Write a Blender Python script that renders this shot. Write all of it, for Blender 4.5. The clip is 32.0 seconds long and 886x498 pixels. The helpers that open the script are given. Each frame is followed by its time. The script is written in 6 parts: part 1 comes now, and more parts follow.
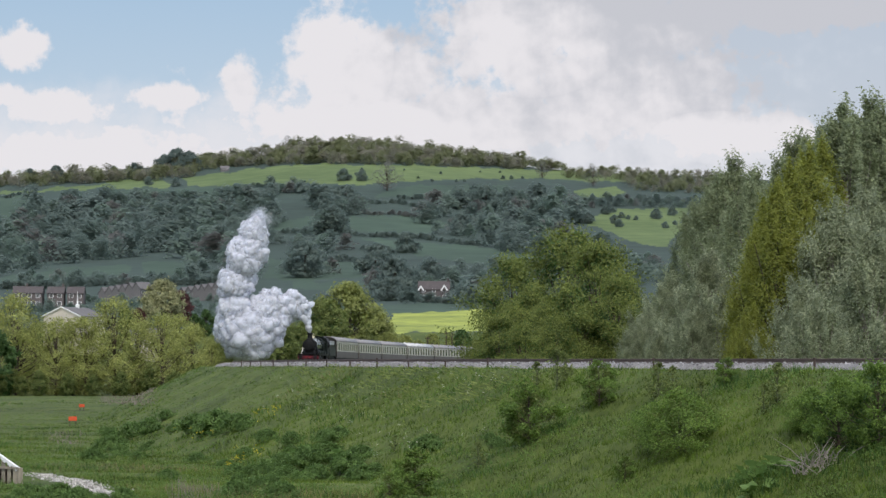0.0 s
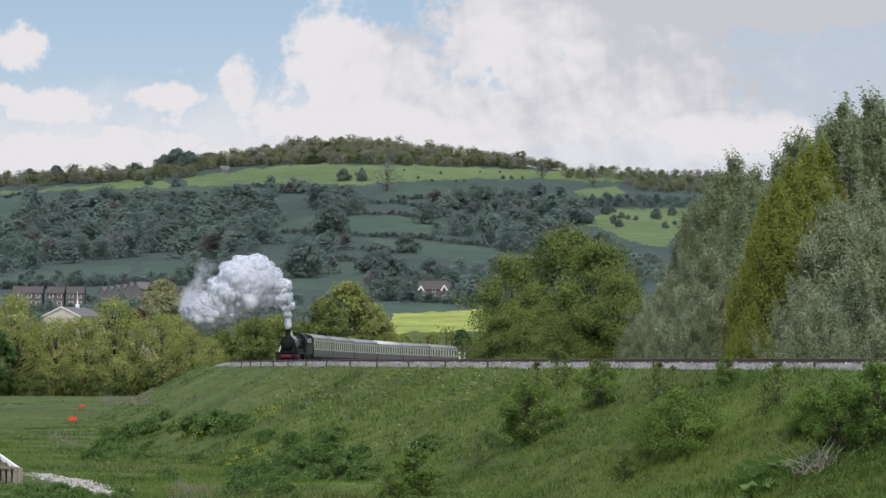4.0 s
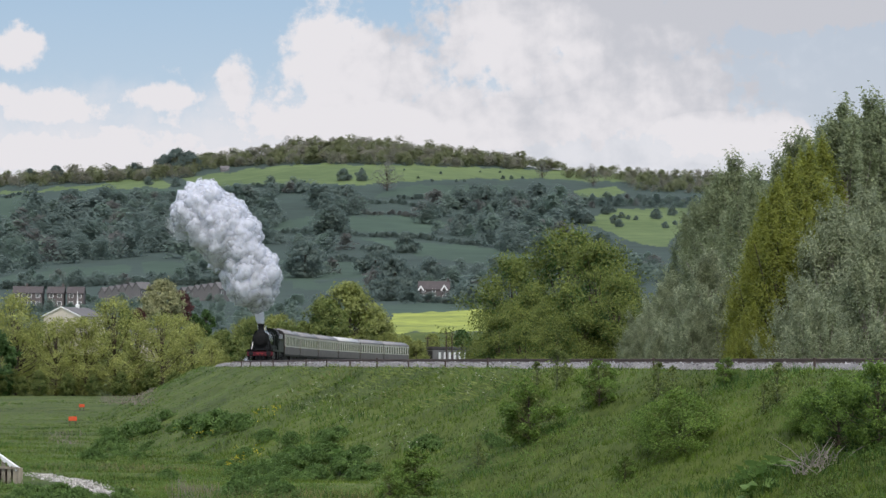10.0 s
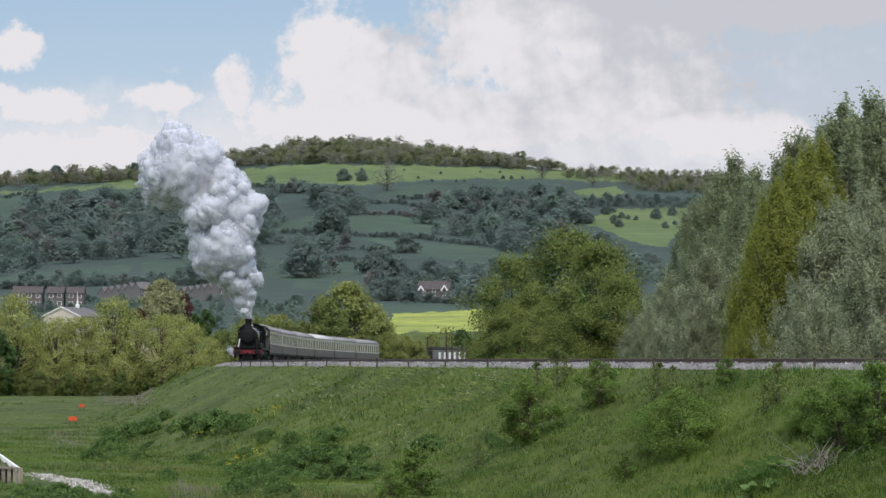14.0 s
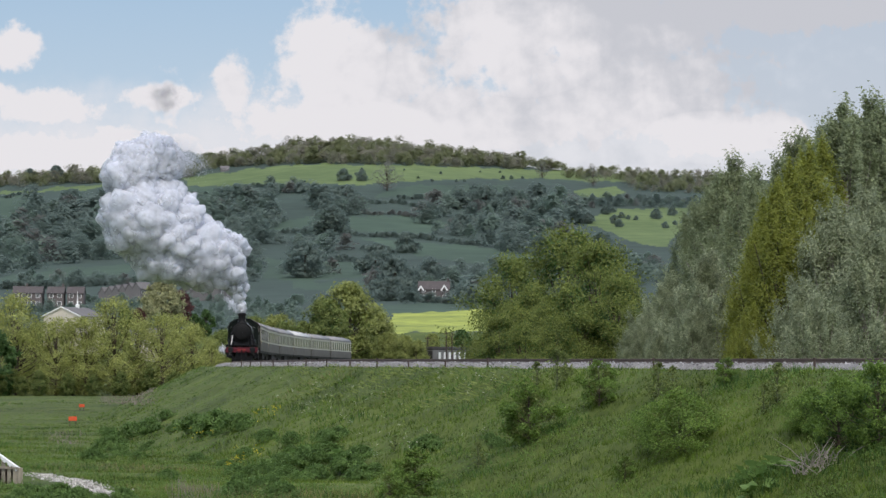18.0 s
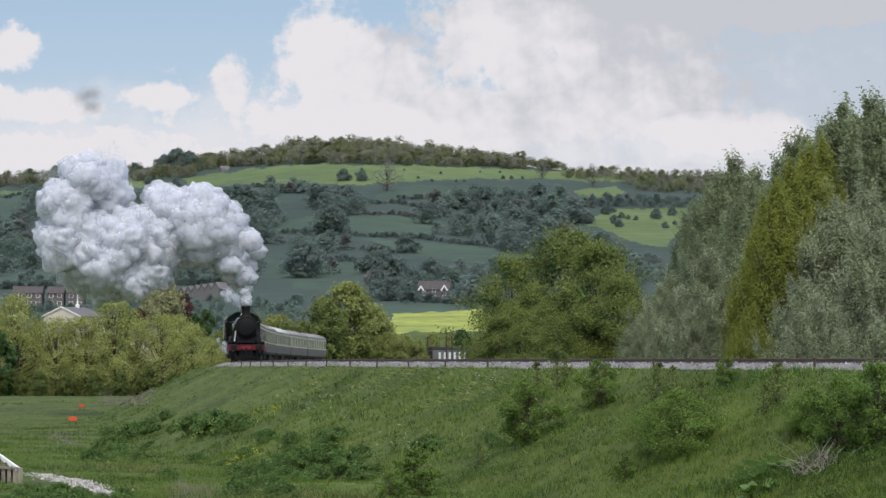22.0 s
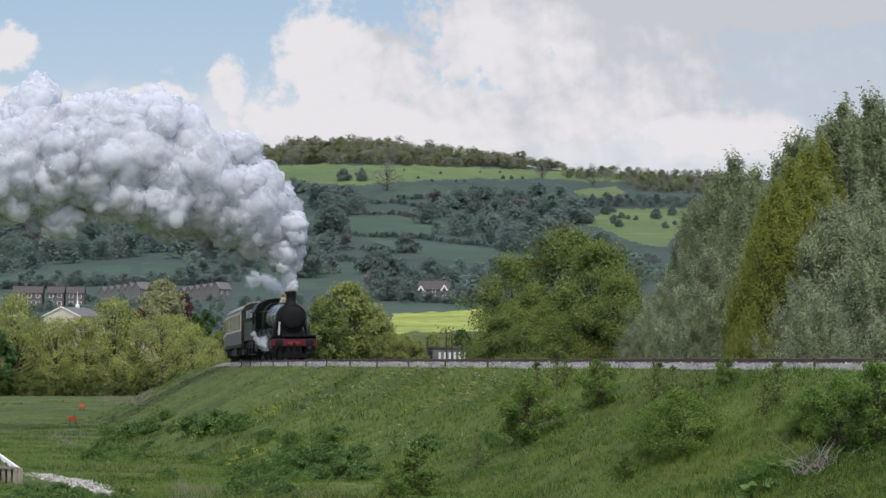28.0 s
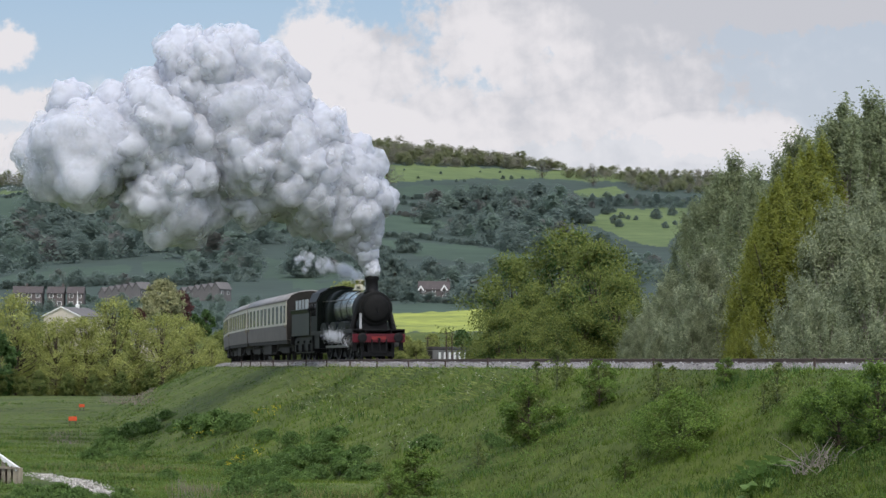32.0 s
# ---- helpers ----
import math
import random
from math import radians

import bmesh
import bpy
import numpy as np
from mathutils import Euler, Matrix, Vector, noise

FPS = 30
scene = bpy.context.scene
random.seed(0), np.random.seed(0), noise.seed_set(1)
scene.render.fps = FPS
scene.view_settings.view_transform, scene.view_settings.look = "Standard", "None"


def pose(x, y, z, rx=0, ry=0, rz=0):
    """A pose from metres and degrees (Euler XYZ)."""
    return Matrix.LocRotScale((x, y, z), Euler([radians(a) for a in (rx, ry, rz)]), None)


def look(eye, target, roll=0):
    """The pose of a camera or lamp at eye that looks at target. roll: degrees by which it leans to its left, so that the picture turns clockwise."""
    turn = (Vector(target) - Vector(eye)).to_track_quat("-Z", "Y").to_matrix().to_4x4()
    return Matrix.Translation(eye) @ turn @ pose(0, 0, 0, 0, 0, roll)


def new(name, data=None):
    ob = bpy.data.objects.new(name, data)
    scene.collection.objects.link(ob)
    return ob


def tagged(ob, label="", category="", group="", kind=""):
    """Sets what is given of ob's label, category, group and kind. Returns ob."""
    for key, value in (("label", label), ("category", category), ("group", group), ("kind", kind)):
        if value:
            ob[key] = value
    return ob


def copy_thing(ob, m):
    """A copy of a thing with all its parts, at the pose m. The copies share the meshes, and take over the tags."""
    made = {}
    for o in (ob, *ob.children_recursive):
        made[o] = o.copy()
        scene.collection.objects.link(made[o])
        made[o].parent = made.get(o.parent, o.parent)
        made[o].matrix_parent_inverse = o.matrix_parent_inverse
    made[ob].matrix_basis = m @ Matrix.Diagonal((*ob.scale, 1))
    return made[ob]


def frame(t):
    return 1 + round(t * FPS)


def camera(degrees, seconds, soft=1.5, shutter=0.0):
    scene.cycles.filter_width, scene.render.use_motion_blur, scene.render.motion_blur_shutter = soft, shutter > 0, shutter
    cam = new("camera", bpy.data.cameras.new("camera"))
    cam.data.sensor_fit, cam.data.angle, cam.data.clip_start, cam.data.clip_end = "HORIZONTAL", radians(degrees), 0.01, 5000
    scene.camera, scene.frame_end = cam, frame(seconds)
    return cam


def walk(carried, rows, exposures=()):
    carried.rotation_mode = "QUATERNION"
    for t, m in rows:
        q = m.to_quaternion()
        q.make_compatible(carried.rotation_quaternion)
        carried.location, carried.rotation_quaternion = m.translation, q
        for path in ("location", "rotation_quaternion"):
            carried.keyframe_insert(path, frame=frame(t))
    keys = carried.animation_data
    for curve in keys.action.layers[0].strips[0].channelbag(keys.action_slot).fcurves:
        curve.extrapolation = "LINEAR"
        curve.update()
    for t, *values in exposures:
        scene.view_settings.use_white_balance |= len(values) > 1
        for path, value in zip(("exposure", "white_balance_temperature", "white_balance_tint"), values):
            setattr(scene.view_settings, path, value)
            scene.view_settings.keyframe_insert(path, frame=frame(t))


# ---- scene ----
cam = camera(19.33, 32.0, soft=1.5)
PITCH = 92.448
walk(cam, [(0.0, pose(0, 0, 0, PITCH)), (32.0, pose(0, 0, 0, PITCH))])
scene.view_settings.exposure = 0.0

# ---- light: broken cloud, half veil and half clear sky, soft sun from high behind the viewer ----
SUN_TO = Vector((0.06, -0.57, 0.81)).normalized()
world = bpy.data.worlds.new("sky")
scene.world = world
world.use_nodes = True
wn = world.node_tree
sky = wn.nodes.new("ShaderNodeTexSky")
sky.sky_type = 'NISHITA'
sky.sun_disc = False
sky.sun_elevation = math.asin(SUN_TO.z)
sky.sun_rotation = math.atan2(SUN_TO.x, SUN_TO.y)
sky.air_density, sky.dust_density = 1.0, 2.5
veil = wn.nodes.new("ShaderNodeMix")
veil.data_type = 'RGBA'
veil.inputs[0].default_value = 0.5
veil.inputs[7].default_value = (4.6, 5.0, 5.7, 1)
wn.links.new(sky.outputs[0], veil.inputs[6])
wn.links.new(veil.outputs[2], wn.nodes["Background"].inputs[0])
wn.nodes["Background"].inputs[1].default_value = 0.215
sun = new("sun", bpy.data.lights.new("sun", 'SUN'))
sun.data.energy, sun.data.angle, sun.data.color = 1.6, radians(9), (1.0, 0.95, 0.88)
sun.matrix_world = look(SUN_TO * 100, (0, 0, 0))

# ---- the line: plan of the single track, arc length 0 where the chimney ends up ----
SPEED, SLOWING = 6.298, 0.0140
BENDS = np.array([2.61, 1.25, 1.32, 1.78, 2.24, 2.70, 3.16]) * 1e-3


def lay_track():
    back = np.arange(0, 520, 1.0)
    hb = 0.24603 - np.cumsum(np.interp(back, np.arange(7) * 100.0, BENDS))
    xb, yb = -3.383 - np.cumsum(np.sin(hb)), 124.15 + np.cumsum(np.cos(hb))
    fwd = np.arange(1, 96, 1.0)
    hf = 0.24603 + fwd * BENDS[0]
    xf, yf = -3.383 + np.cumsum(np.sin(hf)), 124.15 - np.cumsum(np.cos(hf))
    s = np.concatenate([-back[::-1] - 1, [0], fwd])
    return (s, np.concatenate([xb[::-1], [-3.383], xf]), np.concatenate([yb[::-1], [124.15], yf]),
            np.concatenate([hb[::-1], [0.24603], hf]))


TS, TX, TY, TH = lay_track()


def rail_z(s):
    q = np.maximum(-np.asarray(s, float), 0) / 100
    return -0.172 * q - 0.0926 * q * q


def on_track(s, side=0.0, up=0.0):
    """A place on the line; side is to the right of the way the train runs."""
    h = np.interp(s, TS, TH)
    return Vector((np.interp(s, TS, TX) - side * math.cos(h), np.interp(s, TS, TY) - side * math.sin(h), float(rail_z(s)) + up))


def chimney_s(t):
    u = 32.0 - t
    return -(SPEED * u - SLOWING * u * u / 2)


# ---- ground ----
LENS = 4602.5
SKYLINE = 637.7
RIDGE_X = [-400, 0, 200, 330, 500, 640, 800, 950, 1100, 1250, 1568, 2000]
RIDGE_P = [345, 322, 302, 292, 266, 256, 272, 294, 306, 312, 330, 350]
RISE_D = [0, 200, 300, 420, 505, 560, 850, 1000, 1400, 1900, 2250, 2600]
RISE_P = [700, 730, 699, 655, 650, 592, 548, 530, 470, 385, 312, 256]


def track_gap(x, y):
    """Distance from the line and rail height beside it, for arrays of places."""
    ps, px, py = TS[::3], TX[::3], TY[::3]
    pz = rail_z(ps)
    gap, z = np.full(x.shape, 1e9), np.zeros(x.shape)
    for i in range(0, len(ps) - 1):
        dx, dy = px[i + 1] - px[i], py[i + 1] - py[i]
        k = np.clip(((x - px[i]) * dx + (y - py[i]) * dy) / (dx * dx + dy * dy), 0, 1)
        g = np.hypot(x - px[i] - k * dx, y - py[i] - k * dy)
        near = g < gap
        gap = np.where(near, g, gap)
        z = np.where(near, pz[i], z)
    return gap, z


def wobble(x, y, size, seed=0.0):
    a, b = x / size + seed, y / size - seed * 0.7
    return (np.sin(a * 2.1 + 1.3 * np.sin(b * 1.7)) + np.sin(b * 2.9 + 1.1 * np.sin(a * 1.3 + 2)) + np.sin((a + b) * 4.3 + seed)) / 3


def open_ground(x, y):
    d = np.maximum(y, 1.0)
    u = 784 + LENS * x / d
    ridge = np.interp(u, RIDGE_X, RIDGE_P)
    k = np.clip((d - 900) / 1700, 0, 1) ** 1.3
    p = np.interp(d, RISE_D, RISE_P) + (ridge - 256) * k
    z = (SKYLINE - p) / LENS * d
    crest = (SKYLINE - ridge) / LENS * 2600
    z = np.where(d > 2600, crest - (d - 2600) * 0.10, z)
    flat = np.clip((d - 200) / 120, 0, 1)
    z = -4.0 * (1 - flat) + np.maximum(z, -4.0) * flat
    return z + wobble(x, y, 60 + d * 0.06, 3.1) * np.clip(d / 900, 0.05, 2.2) + 0.10 * wobble(x, y, 3.1, 1.0) * (d < 250)


def ground_z(x, y):
    x, y = np.asarray(x, float), np.asarray(y, float)
    z = open_ground(x, y)
    gap, rz = track_gap(x, y)
    rough = 0.16 * wobble(x, y, 2.3, 5.0) + 0.08 * wobble(x, y, 0.8, 2.0)
    bank = rz - 0.32 - np.maximum(gap - 3.1, 0) * 0.50 + np.clip(gap - 3.0, 0, 1) * rough
    return np.maximum(z, bank)


def place(u, d, up=0.0):
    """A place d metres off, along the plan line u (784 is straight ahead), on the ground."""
    x = (u - 784) / LENS * d
    return Vector((x, d, float(ground_z(np.array([x]), np.array([d]))[0]) + up))


def uphill(u, p):
    """The place on the hill whose ground rises to the height line p."""
    d = np.linspace(430, 2599, 700)
    x = (u - 784) / LENS * d
    q = SKYLINE - LENS * open_ground(x, d) / d
    i = int(np.argmax(q <= p)) if (q <= p).any() else 699
    return Vector((float(x[i]), float(d[i]), float(open_ground(x[i:i + 1], d[i:i + 1])[0])))


# ---- materials ----
def mat(name, colour, rough=0.8, metal=0.0, vary=0.25, grain=8.0, coarse=0.6, bump=0.15, second=None, island=False, spec=0.3, per=0.0, through_light=0.0, relief=0.05, thin=0.0, coat=0.0, soft_depth=0.0):
    m = bpy.data.materials.new(name)
    m.use_nodes = True
    n, l = m.node_tree.nodes, m.node_tree.links
    b = n["Principled BSDF"]
    b.inputs["Roughness"].default_value, b.inputs["Metallic"].default_value = rough, metal
    b.inputs["Specular IOR Level"].default_value = spec
    b.inputs["Coat Weight"].default_value, b.inputs["Coat Roughness"].default_value = coat, 0.08
    b.inputs["Coat IOR"].default_value = 2.1
    if soft_depth:
        b.inputs["Subsurface Weight"].default_value, b.inputs["Subsurface Scale"].default_value = 1.0, soft_depth
        b.inputs["Subsurface Radius"].default_value = (1.0, 1.0, 1.0)
    co = n.new("ShaderNodeTexCoord")
    n1, n2 = n.new("ShaderNodeTexNoise"), n.new("ShaderNodeTexNoise")
    n1.inputs["Scale"].default_value, n1.inputs["Detail"].default_value = grain, 5
    n2.inputs["Scale"].default_value, n2.inputs["Detail"].default_value = coarse, 3
    mixf = n.new("ShaderNodeMath")
    mixf.operation = 'MULTIPLY_ADD'
    mixf.inputs[1].default_value, mixf.inputs[2].default_value = 0.5, 0.0
    for t in (n1, n2):
        l.new(co.outputs["Object"], t.inputs["Vector"])
    l.new(n1.outputs[0], mixf.inputs[0])
    add = n.new("ShaderNodeMath")
    add.operation = 'MULTIPLY_ADD'
    add.inputs[1].default_value = 0.5
    l.new(n2.outputs[0], add.inputs[0])
    l.new(mixf.outputs[0], add.inputs[2])
    value = add.outputs[0]
    if island or per:
        src = n.new("ShaderNodeNewGeometry").outputs["Random Per Island"] if island else n.new("ShaderNodeObjectInfo").outputs["Random"]
        more = n.new("ShaderNodeMath")
        more.operation = 'MULTIPLY_ADD'
        more.inputs[1].default_value = 0.30 if island else per
        l.new(src, more.inputs[0])
        off = n.new("ShaderNodeMath")
        off.operation = 'SUBTRACT'
        l.new(value, off.inputs[0])
        off.inputs[1].default_value = 0.15 if island else per / 2
        l.new(off.outputs[0], more.inputs[2])
        value = more.outputs[0]
    ramp = n.new("ShaderNodeValToRGB")
    c2 = second or colour
    ramp.color_ramp.elements[0].position, ramp.color_ramp.elements[1].position = 0.28, 0.72
    ramp.color_ramp.elements[0].color = (*[c * (1 - vary) for c in colour], 1)
    ramp.color_ramp.elements[1].color = (*[min(1, c * (1 + vary)) for c in c2], 1)
    l.new(value, ramp.inputs[0])
    l.new(ramp.outputs[0], b.inputs["Base Color"])
    if bump:
        bp = n.new("ShaderNodeBump")
        bp.inputs["Strength"].default_value = bump
        bp.inputs["Distance"].default_value = relief
        l.new(n1.outputs[0], bp.inputs["Height"])
        l.new(bp.outputs[0], b.inputs["Normal"])
    if through_light:
        tr = n.new("ShaderNodeBsdfTranslucent")
        l.new(ramp.outputs[0], tr.inputs[0])
        ms = n.new("ShaderNodeMixShader")
        ms.inputs[0].default_value = through_light
        l.new(b.outputs[0], ms.inputs[1])
        l.new(tr.outputs[0], ms.inputs[2])
        l.new(ms.outputs[0], n["Material Output"].inputs[0])
        if thin:
            clear = n.new("ShaderNodeBsdfTransparent")
            veil = n.new("ShaderNodeMapRange")
            l.new(n1.outputs[0], veil.inputs[0])
            veil.inputs[1].default_value, veil.inputs[2].default_value = 0.30, 0.62
            veil.inputs[3].default_value, veil.inputs[4].default_value = max(0.0, thin - 0.85), thin
            mt = n.new("ShaderNodeMixShader")
            l.new(veil.outputs[0], mt.inputs[0])
            l.new(clear.outputs[0], mt.inputs[1])
            l.new(ms.outputs[0], mt.inputs[2])
            l.new(mt.outputs[0], n["Material Output"].inputs[0])
    return m


M_GRASS = mat("meadow grass", (0.034, 0.066, 0.008), 0.9, vary=0.45, grain=1.8, coarse=0.16, bump=0.5, second=(0.078, 0.100, 0.018))
M_BLADE = mat("grass blades", (0.034, 0.082, 0.006), 0.75, vary=0.66, grain=1.5, coarse=0.16, bump=0, second=(0.090, 0.138, 0.017), island=True, through_light=0.3)
# pale heads and stalks; the colour also paints sun sparkle on grass tips
M_TIP = mat("pale heads and sunlit grass tips", (0.15, 0.205, 0.050), 0.75, vary=0.3, grain=3, coarse=0.2, bump=0, second=(0.23, 0.27, 0.085), island=True, through_light=0.3)
M_RANK = mat("rank dark grass", (0.042, 0.098, 0.022), 0.75, vary=0.35, grain=3, coarse=0.2, bump=0, second=(0.075, 0.145, 0.03), island=True, through_light=0.3)
M_STRAW = mat("dry grass", (0.22, 0.19, 0.09), 0.8, vary=0.3, grain=3, bump=0, island=True, through_light=0.2)
M_DEADSTEM = mat("dead weed stems", (0.20, 0.165, 0.150), 0.85, vary=0.3, grain=3, bump=0, second=(0.27, 0.225, 0.20), island=True, through_light=0.2)
# field colour holds cloud shade and blue haze over the hill
M_SHADEFIELD = mat("cloud-shaded hazy field", (0.040, 0.068, 0.046), 0.9, vary=0.25, grain=0.05, coarse=0.006, bump=0.1, second=(0.052, 0.084, 0.054))
# paler pasture colour stands in for sun patches on the hill
M_SUNPASTURE = mat("sunlit-toned pasture", (0.090, 0.138, 0.044), 0.9, vary=0.28, grain=0.06, coarse=0.008, bump=0.1, second=(0.122, 0.162, 0.058))
M_RAPE = mat("flowering rape field", (0.16, 0.22, 0.05), 0.9, vary=0.4, grain=0.25, coarse=0.03, bump=0.2, second=(0.33, 0.36, 0.065))
# rough ground takes the same blue haze into its base colour
M_WOODFLOOR = mat("haze-tinted rough hillside", (0.044, 0.066, 0.053), 0.95, vary=0.3, grain=0.06, coarse=0.01, bump=0.3)
M_GRAVEL = mat("gravel path", (0.20, 0.185, 0.16), 0.95, vary=0.35, grain=9, coarse=1, bump=0.6)
M_PATHSTONE = mat("pale path stones", (0.30, 0.285, 0.255), 0.95, vary=0.35, grain=9, coarse=1.0, bump=0.2, second=(0.46, 0.44, 0.40), island=True)
M_BALLAST = mat("limestone ballast", (0.16, 0.153, 0.147), 0.95, vary=0.5, grain=14, coarse=1.2, bump=0.9, second=(0.235, 0.225, 0.217))
M_STONE = mat("ballast stones", (0.20, 0.19, 0.185), 0.95, vary=0.45, grain=9, coarse=1.0, bump=0.2, second=(0.28, 0.268, 0.262), island=True)
M_RAIL = mat("rusty rail steel", (0.12, 0.092, 0.08), 0.7, 0.4, vary=0.3, grain=6, bump=0.1)
M_RAILTOP = mat("polished rail head", (0.55, 0.52, 0.50), 0.3, 0.9, vary=0.1, grain=6, bump=0)
M_SLEEPER = mat("weathered timber", (0.10, 0.075, 0.055), 0.9, vary=0.35, grain=9, bump=0.3, per=0.3)
M_POST = mat("old dark post", (0.07, 0.05, 0.042), 0.85, vary=0.3, grain=10, bump=0.3)
M_STEM = mat("greenish weed stems", (0.09, 0.105, 0.05), 0.9, vary=0.3, grain=9, bump=0)
M_TWIG = mat("bleached dead twigs", (0.26, 0.235, 0.20), 0.9, vary=0.3, grain=9, bump=0)
M_BARK = mat("grey brown bark", (0.085, 0.066, 0.048), 0.9, vary=0.4, grain=6, coarse=1.5, bump=0.6)
M_PALEBARK = mat("pale poplar bark", (0.24, 0.22, 0.18), 0.9, vary=0.4, grain=6, coarse=1.5, bump=0.5)


def leaf_mat(name, a, b, through_light=0.45, vary=0.25, grain=1.2, coarse=0.35, island=True):
    return mat(name, a, 0.6, vary=vary, grain=grain, coarse=coarse, bump=0, second=b, island=island, through_light=through_light)


L_WHITE = leaf_mat("white poplar leaves", (0.150, 0.186, 0.100), (0.375, 0.410, 0.262))
L_POPLAR = leaf_mat("dark poplar leaves", (0.175, 0.218, 0.118), (0.290, 0.330, 0.182))
L_LIME = leaf_mat("yellow green leaves", (0.225, 0.250, 0.044), (0.270, 0.295, 0.058), vary=0.10)
L_GREEN = leaf_mat("fresh green leaves", (0.101, 0.178, 0.034), (0.186, 0.279, 0.054))
L_SPRING = leaf_mat("spring yellow leaves", (0.20, 0.235, 0.07), (0.32, 0.345, 0.11))
L_AIRY = leaf_mat("pale airy leaves", (0.238, 0.266, 0.074), (0.370, 0.392, 0.124))
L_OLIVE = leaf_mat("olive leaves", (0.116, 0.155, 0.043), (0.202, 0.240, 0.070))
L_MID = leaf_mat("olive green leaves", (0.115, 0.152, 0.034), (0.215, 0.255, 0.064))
L_DARK = leaf_mat("dark evergreen and crown shade leaves", (0.046, 0.096, 0.028), (0.093, 0.163, 0.046))
L_COPPER = leaf_mat("copper leaves", (0.085, 0.034, 0.037), (0.139, 0.062, 0.054))
# hill leaves leaning to grey blue, distance haze put into the base colour
L_HAZY = leaf_mat("distant woodland leaves with haze tint", (0.150, 0.200, 0.178), (0.192, 0.246, 0.210), 0.55, 0.15, 0.25, 0.03, False)
L_HAZYMID = leaf_mat("distant green leaves tinted haze blue", (0.172, 0.240, 0.200), (0.225, 0.290, 0.232), 0.55, 0.15, 0.25, 0.03, False)
L_HAZYBROWN = leaf_mat("distant budding trees with haze tint", (0.190, 0.194, 0.182), (0.230, 0.230, 0.206), 0.55, 0.15, 0.25, 0.03, False)
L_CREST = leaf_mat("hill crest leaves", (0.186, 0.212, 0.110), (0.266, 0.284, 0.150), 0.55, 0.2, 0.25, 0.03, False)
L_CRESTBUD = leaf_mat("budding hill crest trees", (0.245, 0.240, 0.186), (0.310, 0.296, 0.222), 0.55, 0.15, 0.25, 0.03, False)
L_WEED = leaf_mat("leafy weeds", (0.062, 0.128, 0.018), (0.125, 0.200, 0.040))
L_NETTLE = leaf_mat("nettle leaves", (0.078, 0.150, 0.036), (0.145, 0.230, 0.062))
M_BLACK = mat("black engine paint", (0.012, 0.012, 0.013), 0.5, vary=0.4, grain=3, bump=0.03, spec=0.12)
M_SOOT = mat("sooty smokebox black", (0.011, 0.011, 0.011), 0.65, vary=0.4, grain=5, bump=0.08, spec=0.12)
M_GREENPAINT = mat("brunswick green paint", (0.007, 0.012, 0.009), 0.18, vary=0.25, grain=3, bump=0.02, spec=0.5, coat=1.0)
M_BOILER = mat("polished boiler cladding", (0.74, 0.76, 0.75), 0.22, 0.9, vary=0.2, grain=3, bump=0.03, spec=0.5)
M_CABPAINT = mat("dull dark green cab paint", (0.009, 0.013, 0.011), 0.55, vary=0.3, grain=3, bump=0.02, spec=0.12)
M_TENDER = mat("faded dark green tender paint", (0.013, 0.017, 0.015), 0.5, vary=0.35, grain=3, bump=0.03, spec=0.3)
M_RED = mat("red buffer beam paint", (0.082, 0.006, 0.013), 0.5, vary=0.25, grain=5, bump=0.05)
M_NUMBER = mat("orange red lettering panel", (0.20, 0.022, 0.022), 0.6, vary=0.2, grain=5, bump=0.03)
# stay steel coloured pale to stand for the sun on it
M_SUNSTEEL = mat("sunlit steel", (0.40, 0.39, 0.38), 0.4, 0.8, vary=0.3, grain=7, bump=0.05)
M_STEEL = mat("oily steel", (0.13, 0.125, 0.12), 0.45, 0.8, vary=0.3, grain=7, bump=0.05)
M_BRASS = mat("polished brass", (0.66, 0.58, 0.40), 0.25, 0.95, vary=0.1, grain=5, bump=0.02)
M_CREAM = mat("cream coach paint", (0.50, 0.475, 0.405), 0.65, vary=0.08, grain=2, bump=0.02, spec=0.15)
M_BROWN = mat("chocolate coach paint", (0.150, 0.135, 0.128), 0.65, vary=0.2, grain=2, bump=0.02, spec=0.15)
M_ROOF = mat("grey coach roof", (0.27, 0.26, 0.26), 0.7, vary=0.25, grain=1.5, bump=0.05)
M_ROOFPALE = mat("pale coach roof", (0.55, 0.54, 0.53), 0.7, vary=0.2, grain=1.5, bump=0.05)
M_UNDER = mat("underframe grime", (0.022, 0.020, 0.018), 0.8, vary=0.4, grain=5, bump=0.1)
M_GLASS = mat("dark window glass", (0.115, 0.118, 0.115), 0.08, vary=0.1, grain=1, bump=0, spec=0.4)
M_COAL = mat("coal", (0.015, 0.015, 0.016), 0.6, vary=0.5, grain=8, bump=0.8)
M_STEAM = mat("white steam", (0.87, 0.885, 0.93), 1.0, vary=0.02, grain=1.6, coarse=0.3, bump=0, spec=0.0, through_light=0.52)
M_FLECK = mat("fine steam droplets", (0.78, 0.795, 0.845), 1.0, vary=0.02, grain=1.6, coarse=0.3, bump=0, spec=0.0, through_light=0.4)
M_VEIL = mat("airy skin of steam", (0.85, 0.865, 0.91), 1.0, vary=0.02, grain=0.9, coarse=0.4, bump=0, spec=0.0, through_light=0.6, thin=0.85)
M_SMOKE = mat("thin grey smoke", (0.50, 0.49, 0.52), 1.0, vary=0.1, grain=1.6, coarse=0.4, bump=0, spec=0.0, through_light=0.5, thin=0.60)
M_RENDER = mat("pale rendered wall", (0.55, 0.50, 0.42), 0.85, vary=0.1, grain=1, bump=0.1)
